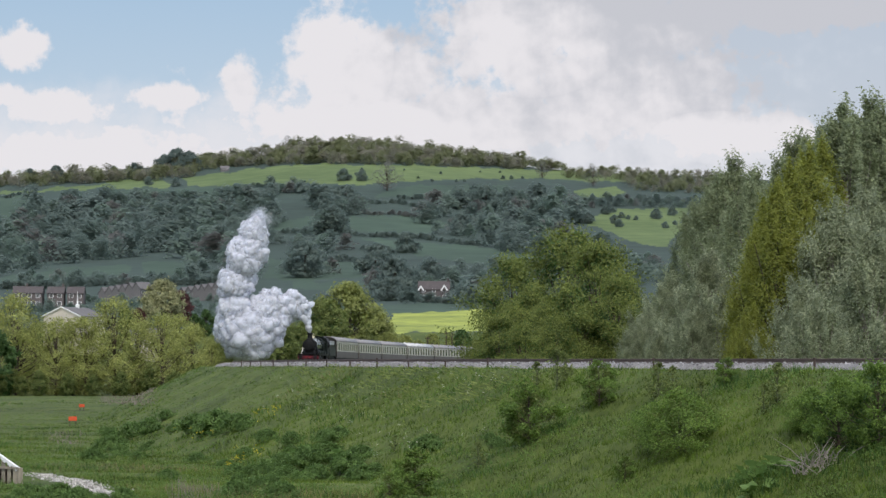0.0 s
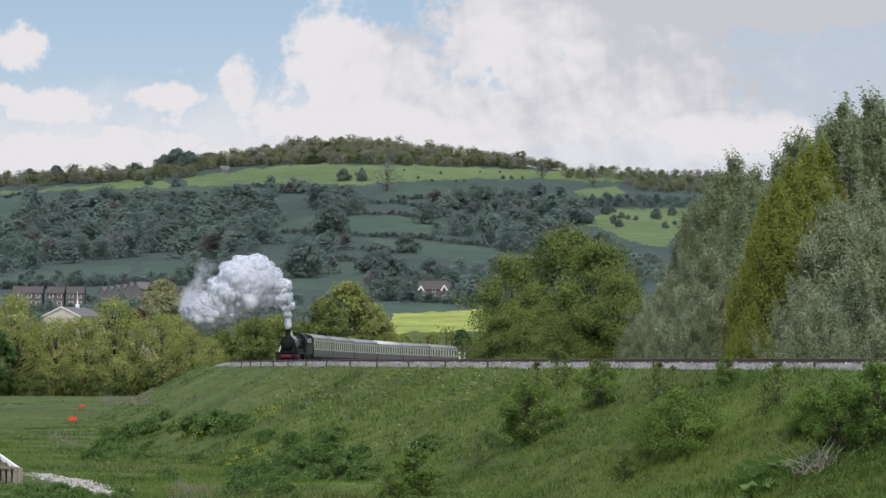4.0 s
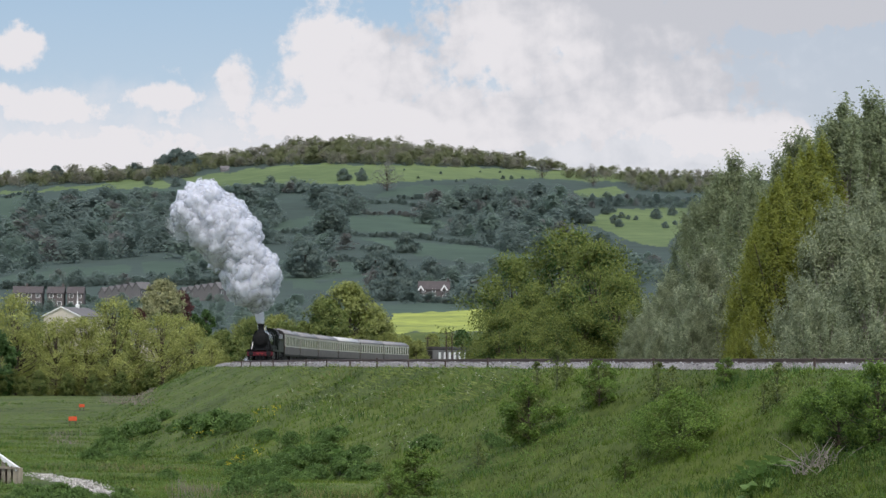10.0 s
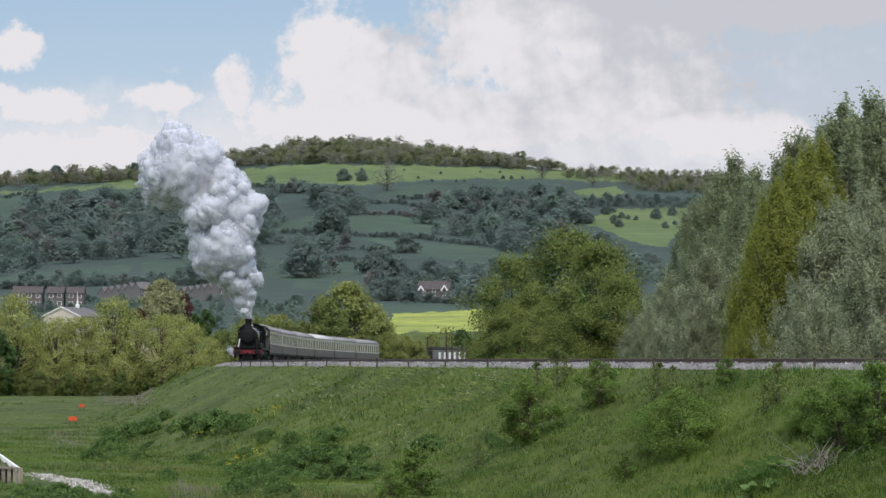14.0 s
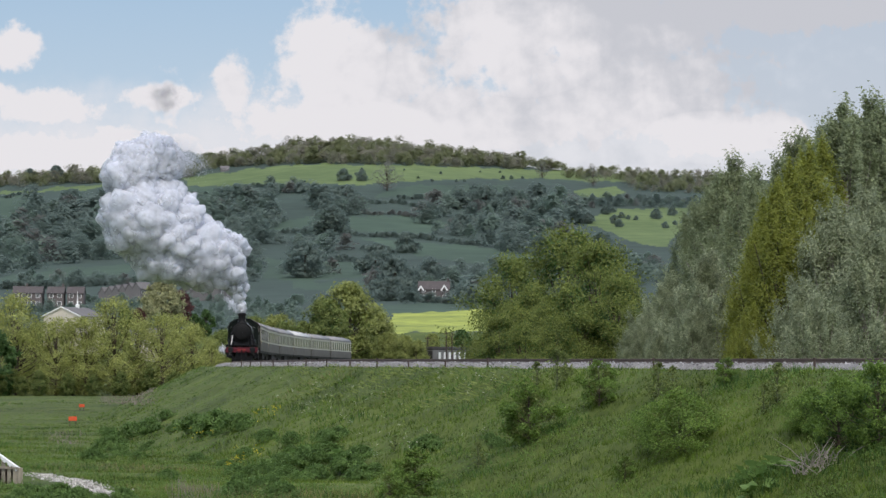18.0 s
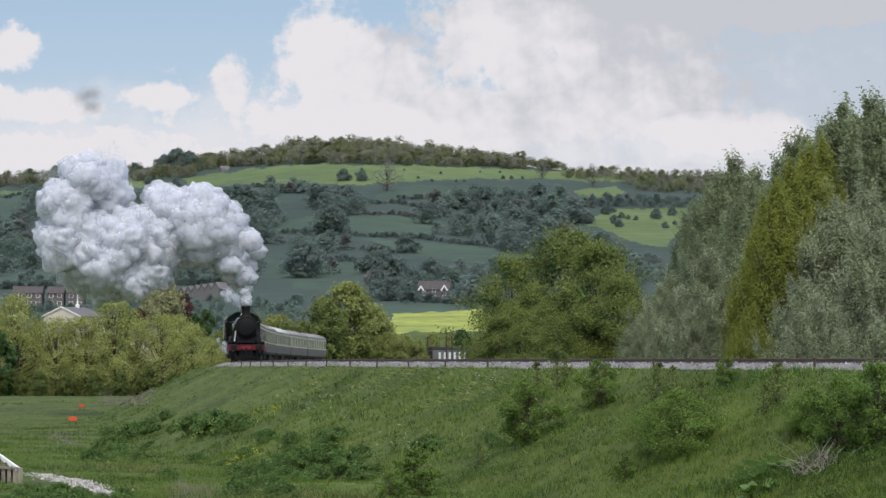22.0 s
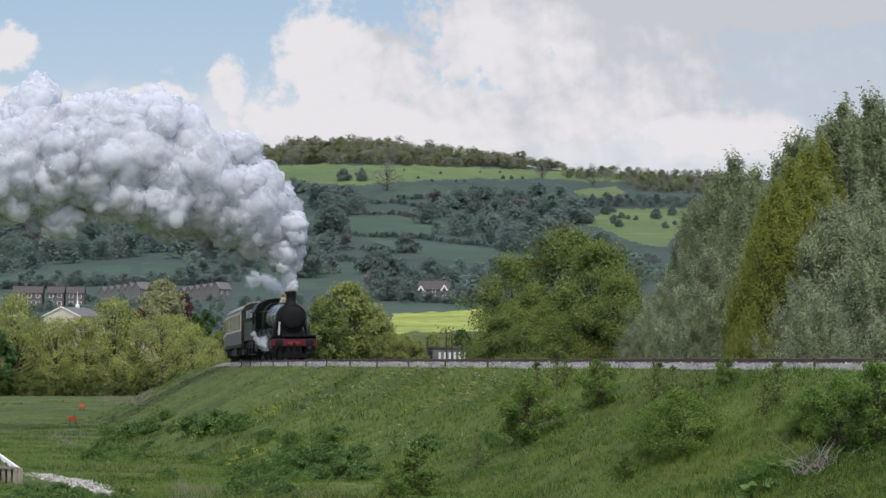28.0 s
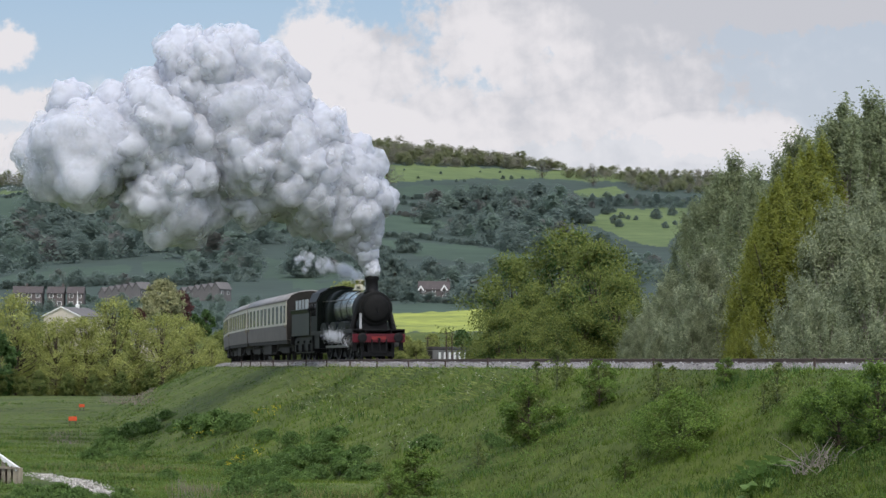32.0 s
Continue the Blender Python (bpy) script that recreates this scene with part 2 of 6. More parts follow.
M_BRICKWALL = mat("weathered brown brick wall", (0.130, 0.112, 0.106), 0.9, vary=0.2, grain=3, bump=0.2)
M_STONEWALL = mat("grey brown stone wall", (0.150, 0.144, 0.140), 0.9, vary=0.2, grain=3, bump=0.2)
M_SLATE = mat("grey brown roof tiles", (0.155, 0.146, 0.144), 0.85, vary=0.25, grain=2, bump=0.3)
M_REDTILE = mat("red brown roof tiles", (0.088, 0.076, 0.074), 0.85, vary=0.25, grain=2, bump=0.3)
M_WHITE = mat("white paint", (0.78, 0.78, 0.76), 0.6, vary=0.06, grain=3, bump=0.05)
M_FENCEWOOD = mat("silvered fence wood", (0.27, 0.235, 0.18), 0.85, vary=0.3, grain=9, bump=0.3, per=0.3)
M_ORANGE = mat("orange red board", (0.62, 0.09, 0.03), 0.6, vary=0.15, grain=4, bump=0.05)
M_FLOWER = mat("yellow flowers", (0.60, 0.50, 0.03), 0.8, vary=0.2, grain=4, bump=0, island=True)
M_WHITEFLOWER = mat("white flower heads", (0.65, 0.65, 0.55), 0.8, vary=0.15, grain=4, bump=0, island=True)
M_TARP = mat("pale tarpaulin", (0.42, 0.44, 0.45), 0.6, vary=0.2, grain=2, bump=0.2)


# ---- mesh helpers ----
def part(name, bm, material, parent, label=""):
    me = bpy.data.meshes.new(name)
    bm.to_mesh(me)
    bm.free()
    me.materials.append(material)
    ob = new(name, me)
    ob.parent = parent
    return tagged(ob, label) if label else ob


def share(name, source, parent, m):
    ob = new(name, source.data)
    ob.parent = parent
    ob.matrix_basis = m
    return ob


def smooth(ob):
    ob.data.polygons.foreach_set("use_smooth", np.ones(len(ob.data.polygons), bool))
    return ob


def box(x0, x1, y0, y1, z0, z1, bevel=0.0, bm=None):
    bm = bm or bmesh.new()
    g = bmesh.ops.create_cube(bm, size=1.0, matrix=Matrix.Translation(((x0 + x1) / 2, (y0 + y1) / 2, (z0 + z1) / 2)) @ Matrix.Diagonal((x1 - x0, y1 - y0, z1 - z0, 1)))
    if bevel:
        es = list({e for v in g["verts"] for e in v.link_edges})
        bmesh.ops.bevel(bm, geom=es, offset=bevel, segments=2, affect='EDGES', profile=0.6)
    return bm


def tube(p0, p1, r0, r1, seg=12, bm=None):
    bm = bm or bmesh.new()
    p0, p1 = Vector(p0), Vector(p1)
    way = p1 - p0
    m = Matrix.Translation((p0 + p1) / 2) @ way.to_track_quat('Z', 'Y').to_matrix().to_4x4()
    bmesh.ops.create_cone(bm, cap_ends=True, segments=seg, radius1=r0, radius2=r1, depth=way.length, matrix=m)
    return bm


def lathe(profile, seg=20, m=None, bm=None):
    """A turned body round the z axis; profile is (radius, height) pairs."""
    bm = bm or bmesh.new()
    m = m or Matrix.Identity(4)
    rings = []
    for r, z in profile:
        rings.append([bm.verts.new(m @ Vector((r * math.cos(2 * math.pi * i / seg), r * math.sin(2 * math.pi * i / seg), z))) for i in range(seg)])
    for a, b in zip(rings, rings[1:]):
        for i in range(seg):
            bm.faces.new((a[i], a[(i + 1) % seg], b[(i + 1) % seg], b[i]))
    bm.faces.new(rings[0][::-1])
    bm.faces.new(rings[-1])
    return bm


def extrude_x(section, x0, x1, bm=None):
    """A prism along x over a (y, z) outline."""
    bm = bm or bmesh.new()
    a = [bm.verts.new((x0, y, z)) for y, z in section]
    b = [bm.verts.new((x1, y, z)) for y, z in section]
    k = len(section)
    for i in range(k):
        bm.faces.new((a[i], b[i], b[(i + 1) % k], a[(i + 1) % k]))
    bm.faces.new(a)
    bm.faces.new(b[::-1])
    bmesh.ops.recalc_face_normals(bm, faces=bm.faces[:])
    return bm


def raw_mesh(name, verts, faces, material, parent=None, slots=None, index=None):
    """A mesh from arrays; faces all of one size."""
    verts, faces = np.asarray(verts, np.float32), np.asarray(faces, np.int32)
    me = bpy.data.meshes.new(name)
    k = faces.shape[1]
    me.vertices.add(len(verts))
    me.vertices.foreach_set("co", verts.ravel())
    me.loops.add(faces.size)
    me.loops.foreach_set("vertex_index", faces.ravel())
    me.polygons.add(len(faces))
    me.polygons.foreach_set("loop_start", np.arange(0, faces.size, k, dtype=np.int32))
    for s in (slots or [material]):
        me.materials.append(s)
    if index is not None:
        me.polygons.foreach_set("material_index", np.asarray(index, np.int32))
    me.update(calc_edges=True)
    ob = new(name, me)
    if parent:
        ob.parent = parent
    return ob


def leaf_cards(points, size, rng, long=1.5, lift=None, facing=None):
    """Small kite-shaped leaves at the points, turned at random; returns verts and faces."""
    n = len(points)
    a = rng.normal(size=(n, 3))
    if lift is not None:
        a = a + lift
    a /= np.linalg.norm(a, axis=1)[:, None]
    if facing is not None:
        a = np.cross(facing, a)
        a /= np.linalg.norm(a, axis=1)[:, None] + 1e-9
    b = np.cross(a, rng.normal(size=(n, 3)) if facing is None else facing)
    b /= np.linalg.norm(b, axis=1)[:, None] + 1e-9
    s = size * rng.uniform(0.6, 1.35, (n, 1))
    v = np.stack([points - a * s * long * 0.45 - b * s * 0.56, points - a * s * long * 0.3 + b * s * 0.60, points + a * s * long * 0.75], 1)
    return v.reshape(-1, 3), np.arange(3 * n).reshape(n, 3)


# ---- sky backdrop, far behind the hill, drifting slowly ----
def build_sky():
    m = bpy.data.materials.new("cloudy sky")
    m.use_nodes = True
    n, l = m.node_tree.nodes, m.node_tree.links
    n.remove(n["Principled BSDF"])
    co = n.new("ShaderNodeTexCoord")

    def maths(op, a, b=None, c=None):
        x = n.new("ShaderNodeMath")
        x.operation = op
        for i, v in enumerate((a, b, c)):
            if v is None:
                continue
            if isinstance(v, (int, float)):
                x.inputs[i].default_value = v
            else:
                l.new(v, x.inputs[i])
        return x.outputs[0]

    def noise_at(scale, detail, rough=0.55, shift=(0, 0, 0)):
        t = n.new("ShaderNodeTexNoise")
        if any(shift):
            moved = n.new("ShaderNodeVectorMath")
            l.new(co.outputs["Object"], moved.inputs[0])
            moved.inputs[1].default_value = shift
        t.inputs["Scale"].default_value, t.inputs["Detail"].default_value, t.inputs["Roughness"].default_value = scale, detail, rough
        l.new(moved.outputs[0] if any(shift) else co.outputs["Object"], t.inputs["Vector"])
        return t.outputs[0]
    sep = n.new("ShaderNodeSeparateXYZ")
    l.new(co.outputs["Object"], sep.inputs[0])
    x, z = sep.outputs[0], sep.outputs[2]
    big, fine = noise_at(0.009, 7, 0.6), noise_at(0.030, 7, 0.6)
    ruffle = maths('ADD', maths('MULTIPLY', maths('SUBTRACT', big, 0.5), 1.1), maths('MULTIPLY', maths('SUBTRACT', fine, 0.5), 0.75))
    # cloud masses: centre across, height, half width, half height
    masses = [(-763, 562, 48, 42), (-690, 447, 105, 34), (-785, 468, 50, 22), (-505, 466, 78, 24), (-372, 480, 40, 52), (-205, 535, 92, 108), (-120, 500, 120, 95),
              (120, 570, 150, 120), (300, 600, 220, 120), (600, 640, 320, 60), (480, 395, 115, 40), (575, 402, 75, 40), (-620, 365, 280, 48), (0, 425, 440, 75), (330, 480, 260, 110)]
    total = None
    for cx, cz, w, h in masses:
        e = maths('ADD', maths('POWER', maths('ABSOLUTE', maths('DIVIDE', maths('SUBTRACT', x, float(cx)), float(w))), 2.0),
                  maths('POWER', maths('ABSOLUTE', maths('DIVIDE', maths('SUBTRACT', z, float(cz)), float(h))), 2.0))
        e = maths('SUBTRACT', 1.0, maths('POWER', e, 0.5))
        total = e if total is None else maths('SMOOTH_MAX', total, e, 0.12)
    total = maths('MAXIMUM', total, -0.6)
    total = maths('ADD', total, maths('MULTIPLY', ruffle, 1.75))
    mask = n.new("ShaderNodeMapRange")
    mask.interpolation_type = 'SMOOTHSTEP'
    l.new(total, mask.inputs[0])
    mask.inputs[1].default_value, mask.inputs[2].default_value = -0.20, 0.28
    # thin high veil over the far side of the sky
    haze = n.new("ShaderNodeMapRange")
    haze.interpolation_type = 'SMOOTHSTEP'
    l.new(maths('ADD', x, maths('MULTIPLY', maths('SUBTRACT', big, 0.5), 500.0)), haze.inputs[0])
    haze.inputs[1].default_value, haze.inputs[2].default_value, haze.inputs[4].default_value = -60, 330, 0.58
    low = n.new("ShaderNodeMapRange")
    low.interpolation_type = 'SMOOTHSTEP'
    l.new(maths('ADD', z, maths('MULTIPLY', maths('SUBTRACT', big, 0.5), 220.0)), low.inputs[0])
    low.inputs[1].default_value, low.inputs[2].default_value, low.inputs[3].default_value, low.inputs[4].default_value = 370, 520, 0.80, 0.0
    covered = maths('MAXIMUM', maths('MAXIMUM', mask.outputs[0], haze.outputs[0]), low.outputs[0])
    grey = n.new("ShaderNodeMapRange")
    grey.interpolation_type = 'SMOOTHSTEP'
    # billows: lit on their upper sides, greyer below
    lit = maths('SUBTRACT', noise_at(0.012, 5, 0.55, (8, 0, 16)), noise_at(0.012, 5, 0.55))
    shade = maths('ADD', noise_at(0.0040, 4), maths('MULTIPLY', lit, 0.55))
    heads = None
    for cx, cz, w, h in ((-205, 535, 110, 120), (150, 575, 160, 110), (480, 395, 125, 48), (585, 402, 85, 48), (-690, 447, 110, 40), (-763, 562, 55, 50), (-300, 420, 300, 50)):
        e = maths('ADD', maths('POWER', maths('DIVIDE', maths('SUBTRACT', x, float(cx)), float(w)), 2.0), maths('POWER', maths('DIVIDE', maths('SUBTRACT', z, float(cz)), float(h)), 2.0))
        e = maths('MAXIMUM', maths('SUBTRACT', 1.0, e), 0.0)
        heads = e if heads is None else maths('MAXIMUM', heads, e)
    shade = maths('SUBTRACT', shade, maths('MULTIPLY', maths('POWER', heads, 0.6), 0.22))
    l.new(maths('ADD', maths('ADD', shade, maths('MULTIPLY', x, 0.00030)), maths('MULTIPLY', maths('SUBTRACT', z, 500.0), 0.00045)), grey.inputs[0])
    grey.inputs[1].default_value, grey.inputs[2].default_value = 0.36, 0.70
    cloud = n.new("ShaderNodeMix")
    cloud.data_type = 'RGBA'
    l.new(grey.outputs[0], cloud.inputs[0])
    cloud.inputs[6].default_value, cloud.inputs[7].default_value = (0.80, 0.78, 0.81, 1), (0.57, 0.58, 0.63, 1)
    high = n.new("ShaderNodeMapRange")
    l.new(z, high.inputs[0])
    high.inputs[1].default_value, high.inputs[2].default_value = 250, 650
    blue = n.new("ShaderNodeMix")
    blue.data_type = 'RGBA'
    l.new(high.outputs[0], blue.inputs[0])
    blue.inputs[6].default_value, blue.inputs[7].default_value = (0.60, 0.69, 0.77, 1), (0.40, 0.55, 0.72, 1)
    both = n.new("ShaderNodeMix")
    both.data_type = 'RGBA'
    l.new(covered, both.inputs[0])
    l.new(blue.outputs[2], both.inputs[6])
    l.new(cloud.outputs[2], both.inputs[7])
    em = n.new("ShaderNodeEmission")
    l.new(both.outputs[2], em.inputs[0])
    l.new(em.outputs[0], n["Material Output"].inputs[0])
    w, z0, z1 = 2400, -300, 1900
    ob = raw_mesh("sky_backdrop", [(-w, 0, z0), (w, 0, z0), (w, 0, z1), (-w, 0, z1)], [(0, 1, 2, 3)], m)
    ob.location = (0, 4602.5, 0)
    return tagged(ob, "pale blue sky with drifting white and grey clouds", "sky", kind="structure")


sky_backdrop = build_sky()

# ---- the ground sheet ----
# fields on the plan, split by sun and cloud shade: (across, height line) corners
SUN_PASTURES = [[(325, 314), (420, 302), (500, 293), (560, 291), (700, 292), (960, 301), (960, 316), (760, 318), (650, 328), (560, 326), (430, 329), (330, 331)],
            [(185, 320), (255, 314), (305, 326), (300, 332), (185, 334)], [(-100, 344), (0, 339), (70, 335), (185, 326), (185, 332), (70, 340), (-100, 350)],
            [(1035, 394), (1062, 380), (1100, 369), (1215, 367), (1208, 405), (1178, 436), (1150, 436), (1110, 424), (1068, 408)],
            [(960, 301), (1050, 301), (1150, 312), (1130, 324), (1060, 322), (960, 316)], [(1018, 336), (1092, 330), (1115, 340), (1092, 350), (1034, 350)]]
SHADED_FIELDS = [[(-200, 352), (50, 346), (62, 360), (30, 386), (-200, 395)], [(190, 336), (420, 331), (450, 338), (400, 346), (200, 348)],
          [(455, 404), (560, 381), (566, 398), (472, 412)], [(612, 384), (740, 382), (800, 396), (760, 414), (622, 410)],
          [(640, 420), (830, 436), (960, 454), (970, 492), (870, 474), (700, 444)], [(-100, 498), (0, 492), (120, 474), (232, 470), (232, 482), (120, 494), (-100, 512)],
          [(470, 456), (640, 466), (645, 488), (540, 500), (470, 492)], [(700, 330), (900, 326), (900, 344), (660, 351)],
          [(250, 462), (340, 466), (330, 488), (250, 484)], [(520, 500), (665, 500), (650, 514), (520, 512)], [(560, 540), (830, 536), (830, 556), (560, 560)]]
RAPE = [[(690, 556), (850, 548), (930, 552), (930, 586), (690, 590)]]


PATH_Y = [50.0, 68.5, 74.9, 77.3, 82.8, 88.7, 90.9, 95.0]
PATH_X = [-6.5, -8.69, -9.59, -10.14, -11.31, -12.79, -13.91, -15.25]


def inside(poly, x, y):
    hit = np.zeros(x.shape, bool)
    for (x0, y0), (x1, y1) in zip(poly, poly[1:] + poly[:1]):
        cross = ((y0 > y) != (y1 > y)) & (x < (x1 - x0) * (y - y0) / ((y1 - y0) or 1e-9) + x0)
        hit ^= cross
    return hit


def land_use(x, y, z):
    """0 near grass, 1 hazy rough ground, 2 shaded field, 3 sunlit pasture, 4 rape, 5 gravel path."""
    u, p = 784 + LENS * x / y, SKYLINE - LENS * z / y
    u, p = u + 7 * wobble(u, p * 2, 34, 0.4), p + 3 * wobble(u, p * 2, 27, 2.6)
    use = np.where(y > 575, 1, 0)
    for polys, k in ((SHADED_FIELDS, 2), (SUN_PASTURES, 3), (RAPE, 4)):
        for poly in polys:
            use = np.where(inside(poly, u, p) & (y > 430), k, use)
    way = np.interp(y, PATH_Y, PATH_X)
    use = np.where((np.abs(x - way) < 0.42 + 0.12 * np.sin(y * 1.7)) & (y < PATH_Y[-1]) & (y > 50), 5, use)
    return use


def build_ground():
    u = np.concatenate([np.linspace(-3.0, -0.205, 24), np.linspace(-0.20, 0.20, 600), np.linspace(0.205, 3.0, 24)])
    d = np.concatenate([np.linspace(5, 50, 12), np.arange(52, 100, 0.6), np.arange(100, 230, 1.5), np.arange(230, 620, 6.0), np.geomspace(622, 3300, 270)])
    D, U = np.meshgrid(d, u, indexing="ij")
    X, Y = U * D, D
    Z = np.concatenate([ground_z(a, b) for a, b in zip(np.array_split(X, 8), np.array_split(Y, 8))])
    r, c = X.shape
    i = np.arange(r * c).reshape(r, c)
    faces = np.stack([i[:-1, :-1], i[:-1, 1:], i[1:, 1:], i[1:, :-1]], -1).reshape(-1, 4)
    verts = np.stack([X, Y, Z], -1).reshape(-1, 3)
    mid = verts[faces].mean(1)
    ob = raw_mesh("ground", verts, faces, None, slots=[M_GRASS, M_WOODFLOOR, M_SHADEFIELD, M_SUNPASTURE, M_RAPE, M_GRAVEL], index=land_use(mid[:, 0], mid[:, 1], mid[:, 2]))
    smooth(ob)
    tagged(ob, "green meadow, grassy embankment and hill with fields", "ground", kind="structure")
    back = raw_mesh("ground", [(-900, -600, -4), (900, -600, -4), (900, 5, -4), (-900, 5, -4)], [(0, 1, 2, 3)], M_GRASS)
    tagged(back, "flat green meadow", "ground", kind="structure")


build_ground()


# ---- permanent way ----
def sweep(s_list, section, bm=None):
    """A band along the line over a (side, up) outline."""
    verts, faces, k = [], [], len(section)
    for s in s_list:
        verts += [on_track(s, a, b) for a, b in section]
    for j in range(len(s_list) - 1):
        for i in range(k - 1):
            a = j * k + i
            faces.append((a, a + 1, a + 1 + k, a + k))
    return verts, faces


RUN = list(np.arange(-430, 92, 3.0))
v, f = sweep(RUN, [(-2.9, -0.72), (-2.3, -0.50), (-1.75, -0.15), (-1.2, -0.12), (1.2, -0.11), (1.8, -0.11), (2.4, -0.48), (3.0, -0.74)])
ballast = raw_mesh("ballast_bed", v, f, M_BALLAST)
tagged(ballast, "pale grey limestone ballast under the track", "ballast", kind="structure")


def scatter_stones():
    rng = np.random.default_rng(5)
    n = 9000
    s = rng.uniform(-60, 90, n)
    side = rng.uniform(1.3, 3.0, n)
    up = np.interp(side, [1.2, 1.8, 2.4, 3.0], [-0.11, -0.11, -0.48, -0.74])
    h = np.interp(s, TS, TH)
    c = np.stack([np.interp(s, TS, TX) - side * np.cos(h), np.interp(s, TS, TY) - side * np.sin(h), rail_z(s) + up], 1)
    base = np.array([(1, 0, 0), (-1, 0, 0), (0, 1, 0), (0, -1, 0), (0, 0, 1), (0, 0, -1)], float)
    tri = np.array([(0, 2, 4), (2, 1, 4), (1, 3, 4), (3, 0, 4), (2, 0, 5), (1, 2, 5), (3, 1, 5), (0, 3, 5)])
    r = rng.uniform(0.025, 0.055, (n, 1, 1))
    vv = c[:, None, :] + base[None] * r * rng.uniform(0.6, 1.3, (n, 6, 3)) + rng.normal(size=(n, 6, 3)) * r * 0.3
    ff = (tri[None] + 6 * np.arange(n)[:, None, None]).reshape(-1, 3)
    ob = raw_mesh("stones", vv.reshape(-1, 3), ff, M_STONE, parent=ballast)
    tagged(ob, kind="stuff")


scatter_stones()
RAIL_FORM = [(-0.07, -0.16), (-0.012, -0.13), (-0.012, -0.045), (-0.036, -0.035), (-0.036, 0.0), (0.036, 0.0), (0.036, -0.035), (0.012, -0.045), (0.012, -0.13), (0.07, -0.16)]
for sign in (-1, 1):
    lift = 0.05 if sign > 0 else 0.0
    v, f = sweep(RUN, [(sign * 0.754 + a, b + lift) for a, b in RAIL_FORM])
    idx = [1 if i % 9 == 4 else 0 for i in range(len(f))]
    rail = raw_mesh("rail", v, f, None, slots=[M_RAIL, M_RAILTOP], index=idx)
    tagged(rail, "rusty steel rail with a worn bright head", "rail", "track rails", kind="structure")

# ---- trees ----
def crown_points(n, shape, height, width, rng, lumps=26, low=0.12):
    """Leaf places: clusters spread through an uneven crown."""
    k = rng.uniform(0, 1, lumps * 6)
    ang = rng.uniform(0, 2 * math.pi, lumps * 6)
    if shape == "broad":
        prof = np.sin(np.clip(k, 0.03, 1) ** 0.75 * math.pi * 0.93 + 0.12) ** 0.8
    elif shape == "tall":
        prof = np.where(k < 0.35, 0.72 + 0.28 * k / 0.35, np.clip(1 - (np.maximum(k - 0.35, 0) / 0.66) ** 2.4, 0.06, 1))
    else:
        prof = np.where(k < 0.12, 0.6 + 0.4 * k / 0.12, np.clip(1 - (np.maximum(k - 0.12, 0) / 0.9) ** 2.4, 0.03, 1))
    prof = prof * (1 + 0.28 * np.sin(ang * 3 + k * 9) * np.sin(k * 17 + ang))
    rad = width / 2 * prof * np.sqrt(rng.uniform(0.18, 1.0, k.size))
    c = np.stack([rad * np.cos(ang), rad * np.sin(ang), height * (low + (1 - low) * k)], 1)
    if shape != "broad":
        tips = []
        high = np.flatnonzero(c[:, 2] > 0.42 * height)
        for j in rng.permutation(high)[:34]:
            for step in range(8):
                tips.append(c[j] * np.array([1.05, 1.05, 1.0]) + np.array([0, 0, (step * 0.0135) * height]))
        c = np.concatenate([c, np.array(tips)])
    pick = rng.integers(0, len(c), n)
    tip = (pick >= lumps * 6)[:, None]
    if shape == "broad":
        off = rng.normal(size=(n, 3)) * width * 0.047 * np.array([1, 1, 0.8])
    else:
        # upright leafy shoots, set apart by gaps
        way = c * np.array([1, 1, 0]) / (np.linalg.norm(c[:, :2], axis=1)[:, None] + 0.2) * 0.6 + np.array([0, 0, 0.9]) + rng.normal(size=c.shape) * 0.22
        way /= np.linalg.norm(way, axis=1)[:, None]
        along = rng.normal(size=(n, 1)) * width * np.where(tip, 0.05, 0.085)
        off = way[pick] * along + rng.normal(size=(n, 3)) * width * np.where(tip, 0.013, 0.022 if shape == "tall" else 0.036)
    return c[pick] + off, c


